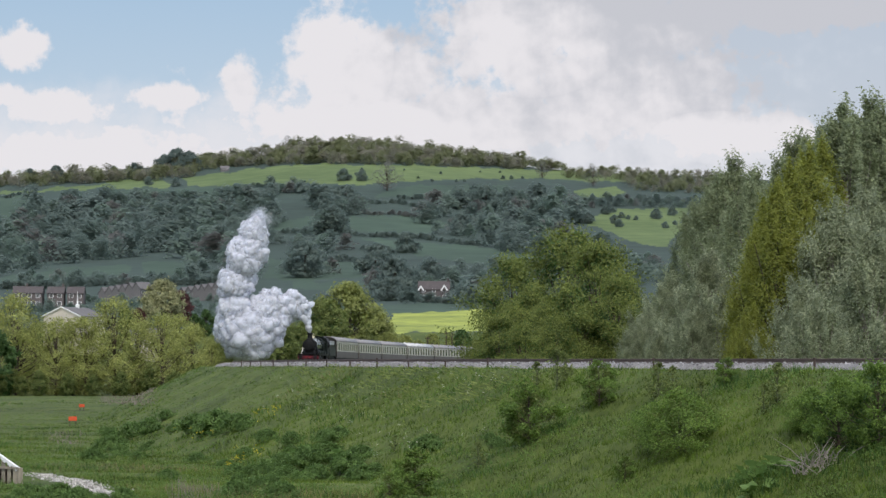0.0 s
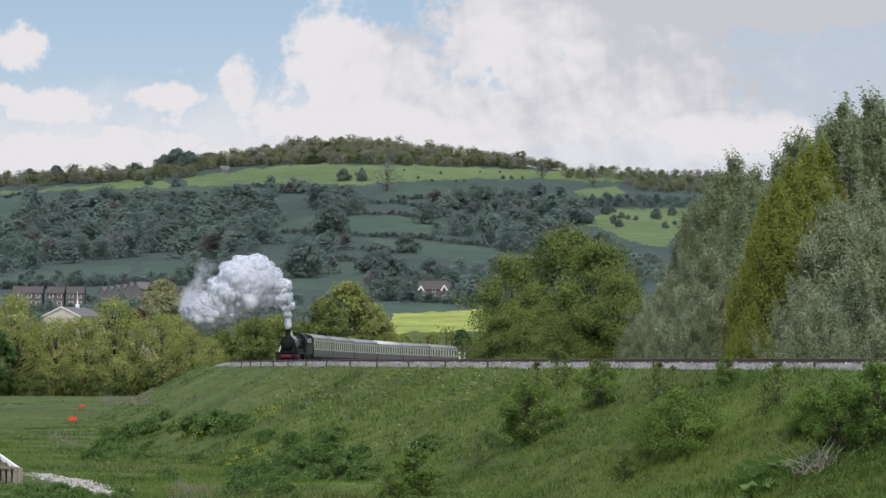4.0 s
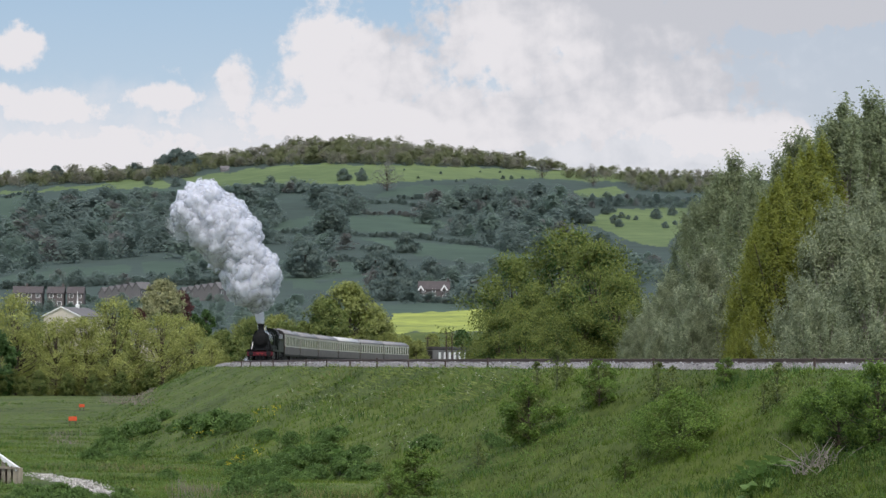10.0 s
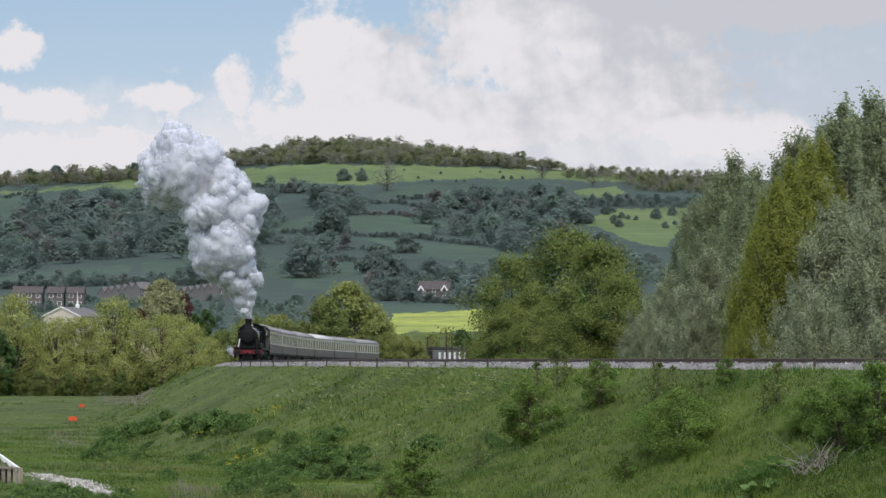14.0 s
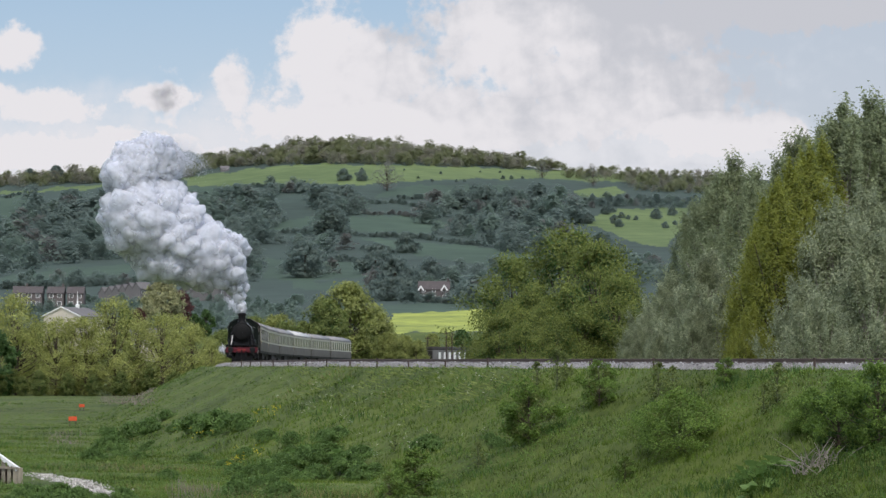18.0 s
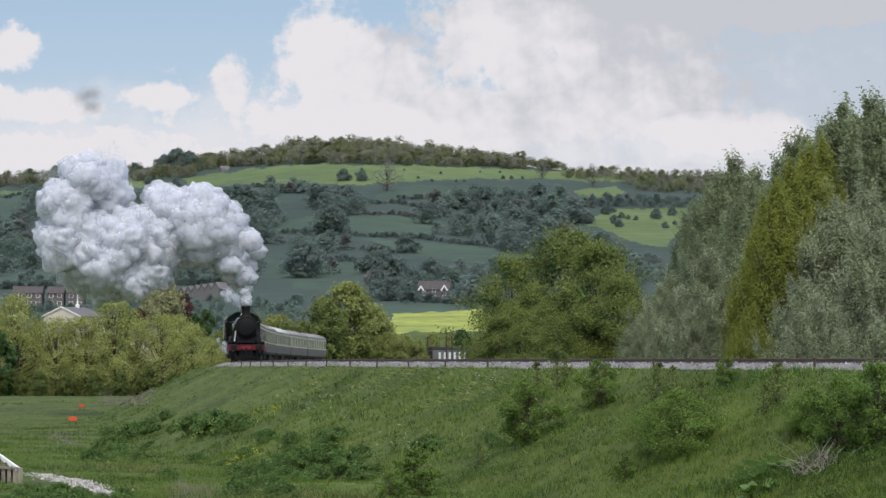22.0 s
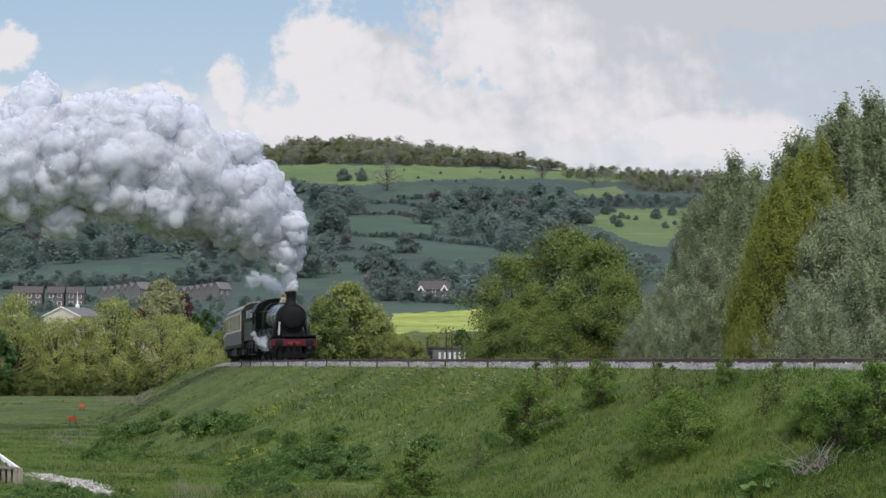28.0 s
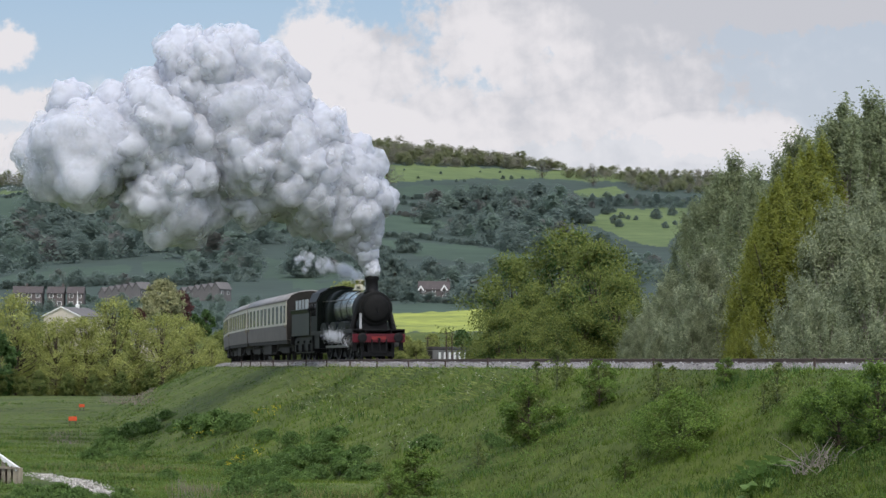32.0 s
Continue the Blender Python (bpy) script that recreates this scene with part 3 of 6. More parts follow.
def tree(name, shape, height, width, leaf, bark, leaves=9000, leaf_size=0.17, seed=1, low=0.12, lumps=26, label="", category="tree", inner=None, lift=None, limbs=46):
    rng = np.random.default_rng(seed)
    root = new(name)
    root.empty_display_size = 0.3
    pts, c = crown_points(leaves, shape, height, width, rng, lumps, low)
    r0 = max(0.025 * height, 0.03)
    bm = bmesh.new()
    bend = rng.normal(size=2) * 0.02 * height
    top = Vector((bend[0], bend[1], height * 0.86))
    mid = Vector((bend[0] * 0.3 + 0.01 * height, bend[1] * 0.3, height * 0.4))
    tube((0, 0, -0.4), mid, r0, r0 * 0.7, 8, bm)
    tube(mid, top, r0 * 0.7, r0 * 0.12, 7, bm)
    for q in c[rng.permutation(len(c))[:min(limbs, len(c))]]:
        q = Vector(q)
        k = max(0.12, min(0.8, q.z / height * 0.62))
        start = mid * (k / 0.465) if k < 0.465 else mid.lerp(top, (k - 0.465) / 0.535)
        joint = start.lerp(q, 0.55) + Vector((0, 0, -0.02 * height))
        tube(start, joint, r0 * 0.3 * (1.1 - k), r0 * 0.17, 5, bm)
        tube(joint, q, r0 * 0.17, r0 * 0.05, 4, bm)
    smooth(part("trunk", bm, bark, root))
    out = pts * np.array([1, 1, 0]) / (np.linalg.norm(pts[:, :2], axis=1)[:, None] + 0.3)
    out = out * 0.8 + np.array([0, 0, 0.45]) + rng.normal(size=pts.shape) * 0.5
    vv, ff = leaf_cards(pts, leaf_size, rng, 1.5, lift, out)
    raw_mesh("crown", vv, ff, leaf, root)
    # leaves inside the crown, mostly darker: its inner shade put into leaf colour
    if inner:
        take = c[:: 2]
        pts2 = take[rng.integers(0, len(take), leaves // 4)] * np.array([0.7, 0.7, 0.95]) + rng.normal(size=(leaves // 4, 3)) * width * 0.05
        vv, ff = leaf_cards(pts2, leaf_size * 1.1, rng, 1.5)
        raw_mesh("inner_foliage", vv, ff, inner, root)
    return tagged(root, label, category)


def plant(ob, u, d, turn=0.0, size=1.0, up=0.0):
    p = place(u, d, up)
    m = pose(p.x, p.y, p.z - 0.05, 0, 0, turn) @ Matrix.Scale(size, 4)
    ob.matrix_basis = m
    return ob


def plant_copy(ob, u, d, turn=0.0, size=1.0, up=0.0):
    p = place(u, d, up)
    q = copy_thing(ob, pose(p.x, p.y, p.z - 0.05, 0, 0, turn))
    q.scale = (size, size, size)
    return q


def reach(u, d, p, tall):
    """The size at which a tree, tall metres high, tops out at the height line p."""
    return ((SKYLINE - p) / LENS * d - place(u, d).z) / tall


UPWARD = np.array([0, 0, 1.6])
# white poplars and their neighbours, a row behind the line
wp = [tree("white_poplar", "tall", 11.0, 6.2, L_WHITE, M_PALEBARK, 46000, 0.070, 11 + i, 0.05, 70,
           "white poplar with silvery grey green leaves", inner=L_POPLAR) for i in range(3)]
plant(wp[0], 1185, 178, 20, 0.82)
plant(wp[1], 1480, 122, 130, 0.96)
plant(wp[2], 1255, 160, 75, 0.88)
for src, u, d, turn, size in ((0, 1425, 108, 200, 0.62), (1, 1148, 172, 10, 0.62), (2, 1545, 114, 310, 0.80), (1, 1225, 150, 60, 0.62), (0, 1345, 150, 88, 0.60),
                              (2, 1275, 150, 15, 0.66), (0, 1535, 127, 260, 1.05), (2, 1450, 104, 140, 0.55), (1, 1590, 118, 40, 0.9), (0, 1128, 168, 140, 0.55), (2, 1108, 166, 20, 0.40), (2, 1165, 160, 240, 0.48), (2, 1205, 166, 30, 0.70), (1, 1310, 152, 10, 0.70)):
    plant_copy(wp[src], u, d, turn, size)
dp = tree("black_poplar", "tall", 14.0, 6.0, L_POPLAR, M_PALEBARK, 38000, 0.078, 31, 0.05, 60, "tall dark green poplar with spiky upright shoots", lift=UPWARD)
plant(dp, 1300, 185, 0, reach(1300, 185, 262, 15.6))
for u, d, turn, p in ((1268, 190, 120, 300), (1335, 178, 60, 288), (1236, 195, 200, 345), (1400, 150, 30, 232), (1425, 154, 250, 222), (1450, 150, 80, 205), (1487, 138, 100, 162), (1545, 146, 0, 150), (1520, 142, 300, 185), (1568, 140, 200, 172)):
    plant_copy(dp, u, d, turn, reach(u, d, p, 15.6))
ly = tree("lime_green_poplar", "column", 12.0, 4.4, L_LIME, M_BARK, 40000, 0.062, 41, 0.02, 70, "tall poplar in fresh yellow green leaf", lift=UPWARD, inner=L_OLIVE)
plant(ly, 1378, 124, 0, reach(1378, 124, 308, 13.4))
for u, d, turn, p in ((1402, 128, 90, 275), (1353, 128, 40, 345), (1456, 136, 200, 236), (1430, 132, 300, 250), (1338, 126, 10, 400), (1335, 121, 10, 530), (1318, 118, 77, 550), (1300, 120, 77, 570)):
    plant_copy(ly, u, d, turn, reach(u, d, p, 13.4))
yb = tree("yellow_green_bush", "broad", 3.0, 2.4, L_LIME, M_BARK, 3000, 0.13, 43, 0.03, 16, "yellow green bush at the foot of the poplars", "bush")
plant(yb, 1300, 116, 0, 1.0)
plant_copy(yb, 1330, 114, 100, 0.8)
sv = tree("silvery_sapling", "broad", 2.4, 1.6, L_WHITE, M_PALEBARK, 1500, 0.12, 44, 0.03, 12, "young silvery poplar sucker beside the line", "sapling")
plant(sv, 1095, 110, 0, 0.8)
for u, d, turn, size in ((1120, 112, 50, 0.7), (1200, 108, 90, 0.75), (1240, 106, 10, 0.9), (1180, 116, 33, 1.2), (1262, 112, 70, 1.1), (1390, 100, 20, 0.9), (1500, 92, 70, 0.8)):
    plant_copy(sv, u, d, turn, size)

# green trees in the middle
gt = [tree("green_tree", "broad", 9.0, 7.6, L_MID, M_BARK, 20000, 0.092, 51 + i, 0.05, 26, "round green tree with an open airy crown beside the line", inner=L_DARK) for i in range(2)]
plant(gt[0], 1006, 228, 0, reach(1006, 228, 408, 9.2))
plant(gt[1], 908, 236, 40, reach(908, 236, 456, 9.2))
for src, u, d, turn, p in ((1, 1062, 215, 100, 432), (1, 1096, 206, 80, 492), (0, 948, 225, 222, 505), (0, 962, 212, 200, 545), (0, 928, 206, 300, 572), (1, 885, 222, 150, 560), (1, 985, 202, 20, 560), (0, 1030, 206, 10, 540), (1, 1120, 205, 30, 560)):
    plant_copy(gt[src], u, d, turn, reach(u, d, p, 9.2))

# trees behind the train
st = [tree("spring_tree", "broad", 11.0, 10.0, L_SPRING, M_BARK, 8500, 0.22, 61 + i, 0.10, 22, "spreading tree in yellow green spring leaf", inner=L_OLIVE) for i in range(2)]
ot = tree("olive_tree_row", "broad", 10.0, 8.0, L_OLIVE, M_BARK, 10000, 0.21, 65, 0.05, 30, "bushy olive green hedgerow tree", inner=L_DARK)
ot.name = "hedgerow_tree"
plant(st[0], 615, 455, 0, 1.32)
plant(ot, 575, 440, 0, 1.15)
for u, d, turn, size in ((535, 440, 90, 0.78), (450, 400, 40, 0.85), (650, 470, 20, 0.82), (395, 330, 10, 0.75), (712, 470, 0, 0.42), (688, 450, 0, 0.50), (745, 500, 60, 0.40), (775, 505, 20, 0.36), (500, 430, 200, 0.75)):
    plant_copy(ot, u, d, turn, size)
for u, d, turn, size in ((665, 470, 140, 0.95), (490, 445, 200, 0.85), (385, 330, 70, 0.55), (370, 320, 20, 0.42)):
    plant_copy(st[1], u, d, turn, size)
plant(st[1], 440, 430, 10, 0.75)
for u, d, turn, p in ((690, 450, 20, 584), (716, 446, 80, 590), (738, 444, 140, 600), (765, 530, 10, 588), (795, 535, 60, 592), (850, 440, 100, 598), (878, 436, 30, 604), (835, 530, 70, 598)):
    plant_copy(st[1], u, d, turn, reach(u, d, p, 11.5))

# trees at the edge of the meadow
airy = [tree("airy_spring_tree", "broad", 11.0, 9.0, L_AIRY, M_BARK, 8500, 0.135, 161 + i, 0.03, 24, "open crowned tree in pale spring leaf at the meadow edge") for i in range(2)]
for i, (u, d, turn, p) in enumerate(((30, 300, 90, 522), (203, 300, 0, 530), (-15, 305, 30, 535), (100, 296, 40, 565), (288, 300, 130, 556), (340, 306, 60, 575), (152, 298, 10, 562), (245, 306, 77, 565), (65, 310, 150, 572), (315, 322, 20, 560), (375, 318, 110, 600), (130, 299, 25, 566))):
    size = reach(u, d, p, 11.0)
    if i < 2:
        plant(airy[i], u, d, turn, size)
    else:
        plant_copy(airy[i % 2], u, d, turn, size)
for u, d, turn, size in ((230, 325, 60, 0.58), (60, 322, 0, 0.6), (345, 305, 200, 0.36), (385, 330, 40, 0.62), (130, 320, 90, 0.45), (15, 296, 10, 0.35), (265, 298, 60, 0.32), (120, 292, 0, 0.26), (70, 291, 50, 0.28), (165, 293, 99, 0.24), (215, 292, 140, 0.27), (310, 294, 180, 0.28), (-5, 290, 210, 0.30), (355, 300, 33, 0.3), (40, 291, 75, 0.22)):
    plant_copy(ot, u, d, turn, size)
pale = tree("pale_blossom_tree", "broad", 12.0, 13.0, leaf_mat("pale yellow leaves", (0.26, 0.27, 0.13), (0.38, 0.38, 0.20)), M_BARK, 6000, 0.42, 71, 0.05, 22, "pale yellow green spring tree among houses")
plant(pale, 288, 640, 0, 0.95)
cop = tree("copper_tree", "broad", 10.0, 8.0, L_COPPER, M_BARK, 5000, 0.4, 72, 0.05, 20, "dark copper leaved tree near houses")
plant(cop, 245, 600, 0, 0.55)
plant_copy(cop, 320, 660, 50, 0.85)
drk = tree("dark_conifer", "broad", 8.0, 5.5, L_DARK, M_BARK, 5000, 0.3, 73, 0.02, 20, "dense dark green evergreen tree")
plant(drk, 818, 505, 0, 0.9)
plant_copy(drk, -6, 291, 40, reach(-6, 291, 588, 8.0))
for u, d, turn, size in ((222, 560, 0, 0.75), (75, 520, 0, 0.75), (345, 560, 30, 0.6), (365, 560, 70, 0.7)):
    plant_copy(drk, u, d, turn, size)


# ---- woods, hedges and lone trees on the hill ----
def far_template(rng, leafy=62):
    """A distant tree, one unit high: a rounded crown of uneven lumps with leaf sprays on its outline."""
    vs, fs, base = [], [], 0
    turn = rng.uniform(0, 6.283)
    for k in range(5):
        a = turn + k * 2.4
        out = (0.24, 0.22, 0.18, 0.10, 0.02)[k]
        c = np.array([out * math.cos(a), out * math.sin(a), (0.28, 0.34, 0.48, 0.60, 0.70)[k] + rng.uniform(-0.05, 0.05)])
        r = (0.30, 0.31, 0.29, 0.26, 0.22)[k] * rng.uniform(0.88, 1.12)
        on = rng.normal(size=(leafy, 3))
        on /= np.linalg.norm(on, axis=1)[:, None]
        facing = on * 0.30 + rng.normal(size=on.shape) * 0.15 + np.array([0, -0.35, 0.8])
        cv, cf = leaf_cards(on * r * rng.uniform(0.5, 1.08, (leafy, 1)) + c, 0.090, rng, 1.15, None, facing)
        vs.append(cv)
        fs.append(cf + base)
        base += len(cv)
    return np.concatenate(vs), np.concatenate(fs)


def far_woods(name, spots, material, seed, label, leafy=62):
    rng = np.random.default_rng(seed)
    forms = [far_template(rng, leafy) for _ in range(8)]
    vs, fs, base = [], [], 0
    for k, (x, y, z, h) in enumerate(spots):
        fv, ff = forms[k % 8]
        a = rng.uniform(0, 6.283)
        c, s = math.cos(a), math.sin(a)
        w = h * rng.uniform(1.0, 1.4)
        vs.append(np.stack([(fv[:, 0] * c - fv[:, 1] * s) * w + x, (fv[:, 0] * s + fv[:, 1] * c) * w + y, fv[:, 2] * h + z - 0.08 * h], 1))
        fs.append(ff + base)
        base += len(fv)
    ob = smooth(raw_mesh(name, np.concatenate(vs), np.concatenate(fs), material))
    return tagged(ob, label, "woodland", kind="stuff")


def grove(poly, across, down, low, high, seed):
    """Trees standing through a patch of the hill, given by its corners on the plan."""
    rng = np.random.default_rng(seed)
    us, ps = [q[0] for q in poly], [q[1] for q in poly]
    out = []
    for p in np.arange(min(ps), max(ps), down):
        for u in np.arange(min(us), max(us), across):
            a, b = u + rng.uniform(-0.6, 0.6) * across, p + rng.uniform(-0.6, 0.6) * down
            if inside(poly, np.array([a]), np.array([b]))[0]:
                q = uphill(a, b)
                out.append((q.x, q.y, q.z, rng.uniform(low, high) * (1.35 if rng.uniform() < 0.12 else 1.0)))
    return out


def hedge(u0, p0, u1, p1, low, high, seed):
    """A hedge line between two places on the hill."""
    rng = np.random.default_rng(seed)
    out = []
    n = max(3, int(abs(u1 - u0) / 5))
    for i in range(n):
        k = (i + rng.uniform()) / n
        q = uphill(u0 + (u1 - u0) * k, p0 + (p1 - p0) * k + 2 * math.sin(k * 9))
        out.append((q.x, q.y, q.z, rng.uniform(low, high)))
    return out


WOODS = [([(50, 372), (200, 358), (330, 362), (430, 350), (470, 360), (500, 395), (460, 412), (475, 450), (400, 466), (330, 460), (290, 450), (170, 462), (100, 472), (0, 488), (-60, 495), (-60, 408), (30, 400)], 21, 10, 12, 20),
         ([(462, 330), (545, 330), (550, 350), (470, 350)], 12, 8, 8, 12), ([(548, 350), (632, 352), (650, 378), (615, 388), (560, 384)], 13, 8, 10, 16),
         ([(560, 400), (612, 404), (612, 420), (560, 418)], 13, 8, 11, 15), ([(480, 428), (590, 424), (620, 446), (560, 452), (480, 450)], 26, 12, 8, 13),
         ([(735, 362), (840, 362), (875, 408), (850, 432), (790, 424), (745, 408)], 30, 14, 11, 17), ([(835, 352), (890, 350), (892, 372), (838, 374)], 13, 9, 13, 18),
         ([(895, 350), (1005, 348), (1030, 388), (1005, 420), (965, 462), (900, 452), (862, 440), (880, 396)], 24, 12, 12, 19),
         ([(1000, 425), (1060, 430), (1130, 460), (1200, 500), (1100, 510), (1000, 480)], 18, 10, 8, 12),
         ([(645, 500), (690, 482), (760, 488), (860, 482), (930, 500), (870, 548), (700, 548), (655, 540)], 24, 13, 7, 11),
         ([(500, 480), (600, 478), (600, 496), (500, 494)], 18, 9, 7, 10), ([(330, 462), (470, 462), (470, 500), (330, 500)], 20, 9, 6, 9),
         ([(30, 492), (330, 496), (330, 512), (30, 510)], 16, 7, 4, 7), ([(1010, 354), (1290, 358), (1290, 372), (1010, 368)], 10, 6, 6, 9)]
CRESTS = [([(345, 286), (480, 270), (560, 258), (640, 255), (800, 270), (900, 283), (1000, 296), (1000, 303), (850, 298), (700, 292), (560, 290), (480, 294), (345, 302)], 8, 5, 8, 13.5),
          ([(0, 322), (60, 316), (150, 314), (250, 310), (345, 298), (345, 314), (250, 322), (100, 328), (-40, 336)], 8, 5.5, 9, 15),
          ([(1000, 304), (1060, 304), (1120, 308), (1290, 314), (1290, 345), (1120, 340), (1105, 320), (1000, 316)], 8, 6, 6, 11)]
dark, mid, brown = [], [], []
for i, (poly, across, down, low, high) in enumerate(WOODS):
    for k, q in enumerate(grove(poly, across, down, low, high, 70 + i)):
        if i == 9 and abs(784 + LENS * q[0] / q[1] - 760) < 34 and q[1] < 1015:
            continue
        kind = (k * 7 + k // 5) % 10
        (brown if kind == (3 if i != 5 else kind % 2) else mid if kind in (1, 6) else dark).append(q)
for i, line in enumerate(((600, 414, 850, 434), (642, 358, 752, 366), (455, 416, 560, 414), (570, 462, 650, 466), (560, 534, 830, 536), (0, 350, 60, 346), (190, 350, 450, 344),
                          (700, 352, 900, 346), (0, 512, 400, 502), (880, 440, 960, 452), (420, 333, 470, 330), (640, 442, 700, 448))):
    dark += hedge(*line, 3.0, 5.5, 140 + i)
brown += hedge(640, 378, 752, 386, 3.0, 5.0, 160)
far_woods("hillside_woodland", dark, L_HAZY, 8, "dark green woods and hedges covering the hillside")
far_woods("haze_blue_woodland", mid, L_HAZYMID, 9, "trees in fresh leaf among the woods, coloured blue for haze")
far_woods("budding_woodland", brown, L_HAZYBROWN, 10, "brownish trees just coming into leaf on the hill")
green, bud = [], []
for i, (poly, across, down, low, high) in enumerate(CRESTS):
    for k, q in enumerate(grove(poly, across, down, low, high, 90 + i)):
        (bud if (k * 7 + k // 6) % 5 in (0, 2) else green).append(q)
for u, p, h in ((278, 305, 14), (286, 304, 17), (300, 304, 19), (306, 303, 21), (318, 303, 22), (325, 304, 20), (338, 304, 17), (50, 320, 14), (60, 320, 12), (200, 314, 12), (245, 312, 14), (290, 304, 15), (312, 302, 21), (332, 302, 19), (345, 304, 12), (235, 312, 13), (100, 316, 13), (75, 318, 12), (1065, 308, 11), (1120, 314, 10), (1170, 316, 10)):
    q = uphill(u, p)
    green.append((q.x, q.y, q.z, h))
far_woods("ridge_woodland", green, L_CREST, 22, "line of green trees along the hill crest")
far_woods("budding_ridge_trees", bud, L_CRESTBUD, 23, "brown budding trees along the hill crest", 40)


def village_spots():
    rng = np.random.default_rng(61)
    out = []
    for _ in range(150):
        u, d = rng.uniform(-30, 640), rng.uniform(600, 980)
        x = (u - 784) / LENS * d
        out.append((x, d, float(open_ground(np.array([x]), np.array([d]))[0]), rng.uniform(2.4, 5.2)))
    return out


far_woods("village_trees", village_spots(), L_HAZYMID, 62, "garden trees and hedges between the houses", 60)
lone = tree("hillside_tree", "broad", 8.5, 11.0, L_HAZY, M_BARK, 3200, 0.46, 81, 0.03, 20, "lone dark round tree standing on the hill pasture")
lone_spots = [(860, 372, 2.2), (290, 305, 1.9), (312, 304, 2.5), (333, 304, 2.2), (237, 313, 1.5), (52, 321, 1.4), (98, 319, 1.6), (608, 320, 1.2), (640, 320, 1.1), (572, 366, 1.9), (612, 362, 1.7), (588, 414, 2.1), (1022, 396, 1.1), (1042, 396, 0.95), (1072, 380, 0.8), (1088, 396, 0.75),
              (1096, 402, 0.7), (1162, 388, 0.95), (1100, 386, 0.55), (1126, 390, 0.4), (1112, 388, 0.4), (1190, 382, 0.8), (1085, 376, 0.5), (1178, 404, 0.55), (1195, 398, 0.4),
              (540, 492, 2.0), (665, 486, 1.7), (760, 512, 1.5), (700, 530, 1.9), (815, 416, 1.6), (720, 448, 1.4), (310, 330, 0.9), (262, 328, 0.9), (200, 310, 1.0), (690, 303, 0.25), (715, 302, 0.22),
              (780, 308, 0.3), (740, 316, 0.25), (765, 322, 0.3), (808, 322, 0.3), (822, 322, 0.3), (850, 305, 0.22), (890, 317, 0.4), (905, 317, 0.4), (640, 300, 0.25), (885, 306, 0.25), (925, 316, 0.3)]
for i, (u, p, size) in enumerate(lone_spots):
    q = uphill(u, p)
    m = pose(q.x, q.y, q.z - 0.3, 0, 0, 47 * i)
    ob = lone if i == 0 else copy_thing(lone, m)
    ob.matrix_basis = m
    ob.scale = (size, size, size)
bare = tree("bare_tree", "broad", 11.0, 11.0, L_HAZYBROWN, M_BARK, 500, 0.35, 83, 0.1, 30, "nearly leafless grey brown tree on the hill")
for i, (u, p, size) in enumerate(((510, 266, 1.4), (685, 338, 2.2), (40, 322, 1.1), (1050, 330, 1.6), (440, 272, 0.8), (960, 315, 1.5))):
    q = uphill(u, p)
    m = pose(q.x, q.y, q.z - 0.3, 0, 0, 80 * i)
    ob = bare if i == 0 else copy_thing(bare, m)
    ob.matrix_basis = m
    ob.scale = (size, size, size)


# ---- track furniture ----
first = None
for i in range(232):
    s = -60 + i * 0.65
    p = on_track(s, 0, -0.215)
    h = np.interp(s, TS, TH)
    m = pose(p.x, p.y, p.z, 0, 2, math.degrees(h) + 180)
    if first is None:
        first = part("sleeper", box(-1.3, 1.3, -0.125, 0.125, -0.065, 0.065, 0.012), M_SLEEPER, ballast)
        first.matrix_basis = m
    else:
        share("sleeper", first, ballast, m)


def lineside_post(s, side, tall, lean):
    root = new("lineside_post")
    part("shaft", tube((0, 0, -0.5), (lean, 0, tall), 0.04, 0.035, 7), M_POST, root)
    part("cap", lathe([(0.045, tall - 0.03), (0.05, tall), (0.02, tall + 0.02)], 7, Matrix.Translation((lean, 0, 0))), M_POST, root)
    root.location = on_track(s, side, -0.5)
    return tagged(root, "short dark weathered post in the ballast", "post", "lineside posts")


for i in range(-2, 17):
    lineside_post(-20.6 + 5.17 * i, 2.25, 0.50 + 0.08 * math.sin(i * 2.3), 0.03 * math.sin(i * 5.1))


def bank_at(u, p):
    """The place on the meadow or the bank that lies on the plan line u at the height line p."""
    d = np.linspace(56, 320, 1800)
    x = (u - 784) / LENS * d
    q = SKYLINE - LENS * ground_z(x, d) / d
    i = int(np.argmax(q <= p)) if (q <= p).any() else 1799
    return Vector((float(x[i]), float(d[i]), float(ground_z(x[i:i + 1], d[i:i + 1])[0])))


def set_on_bank(ob, u, p, turn=0.0, size=1.0):
    q = bank_at(u, p)
    ob.matrix_basis = pose(q.x, q.y, q.z - 0.03, 0, 0, turn)
    ob.scale = (size, size, size)
    return ob


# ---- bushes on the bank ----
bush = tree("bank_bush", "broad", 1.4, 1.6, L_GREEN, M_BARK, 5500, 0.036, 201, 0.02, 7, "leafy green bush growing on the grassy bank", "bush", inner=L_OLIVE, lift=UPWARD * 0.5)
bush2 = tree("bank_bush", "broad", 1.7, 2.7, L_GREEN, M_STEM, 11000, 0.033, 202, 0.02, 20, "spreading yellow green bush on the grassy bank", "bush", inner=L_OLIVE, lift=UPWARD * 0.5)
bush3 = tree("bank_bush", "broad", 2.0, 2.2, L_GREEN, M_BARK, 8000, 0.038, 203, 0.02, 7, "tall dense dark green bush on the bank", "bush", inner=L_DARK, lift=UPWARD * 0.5)
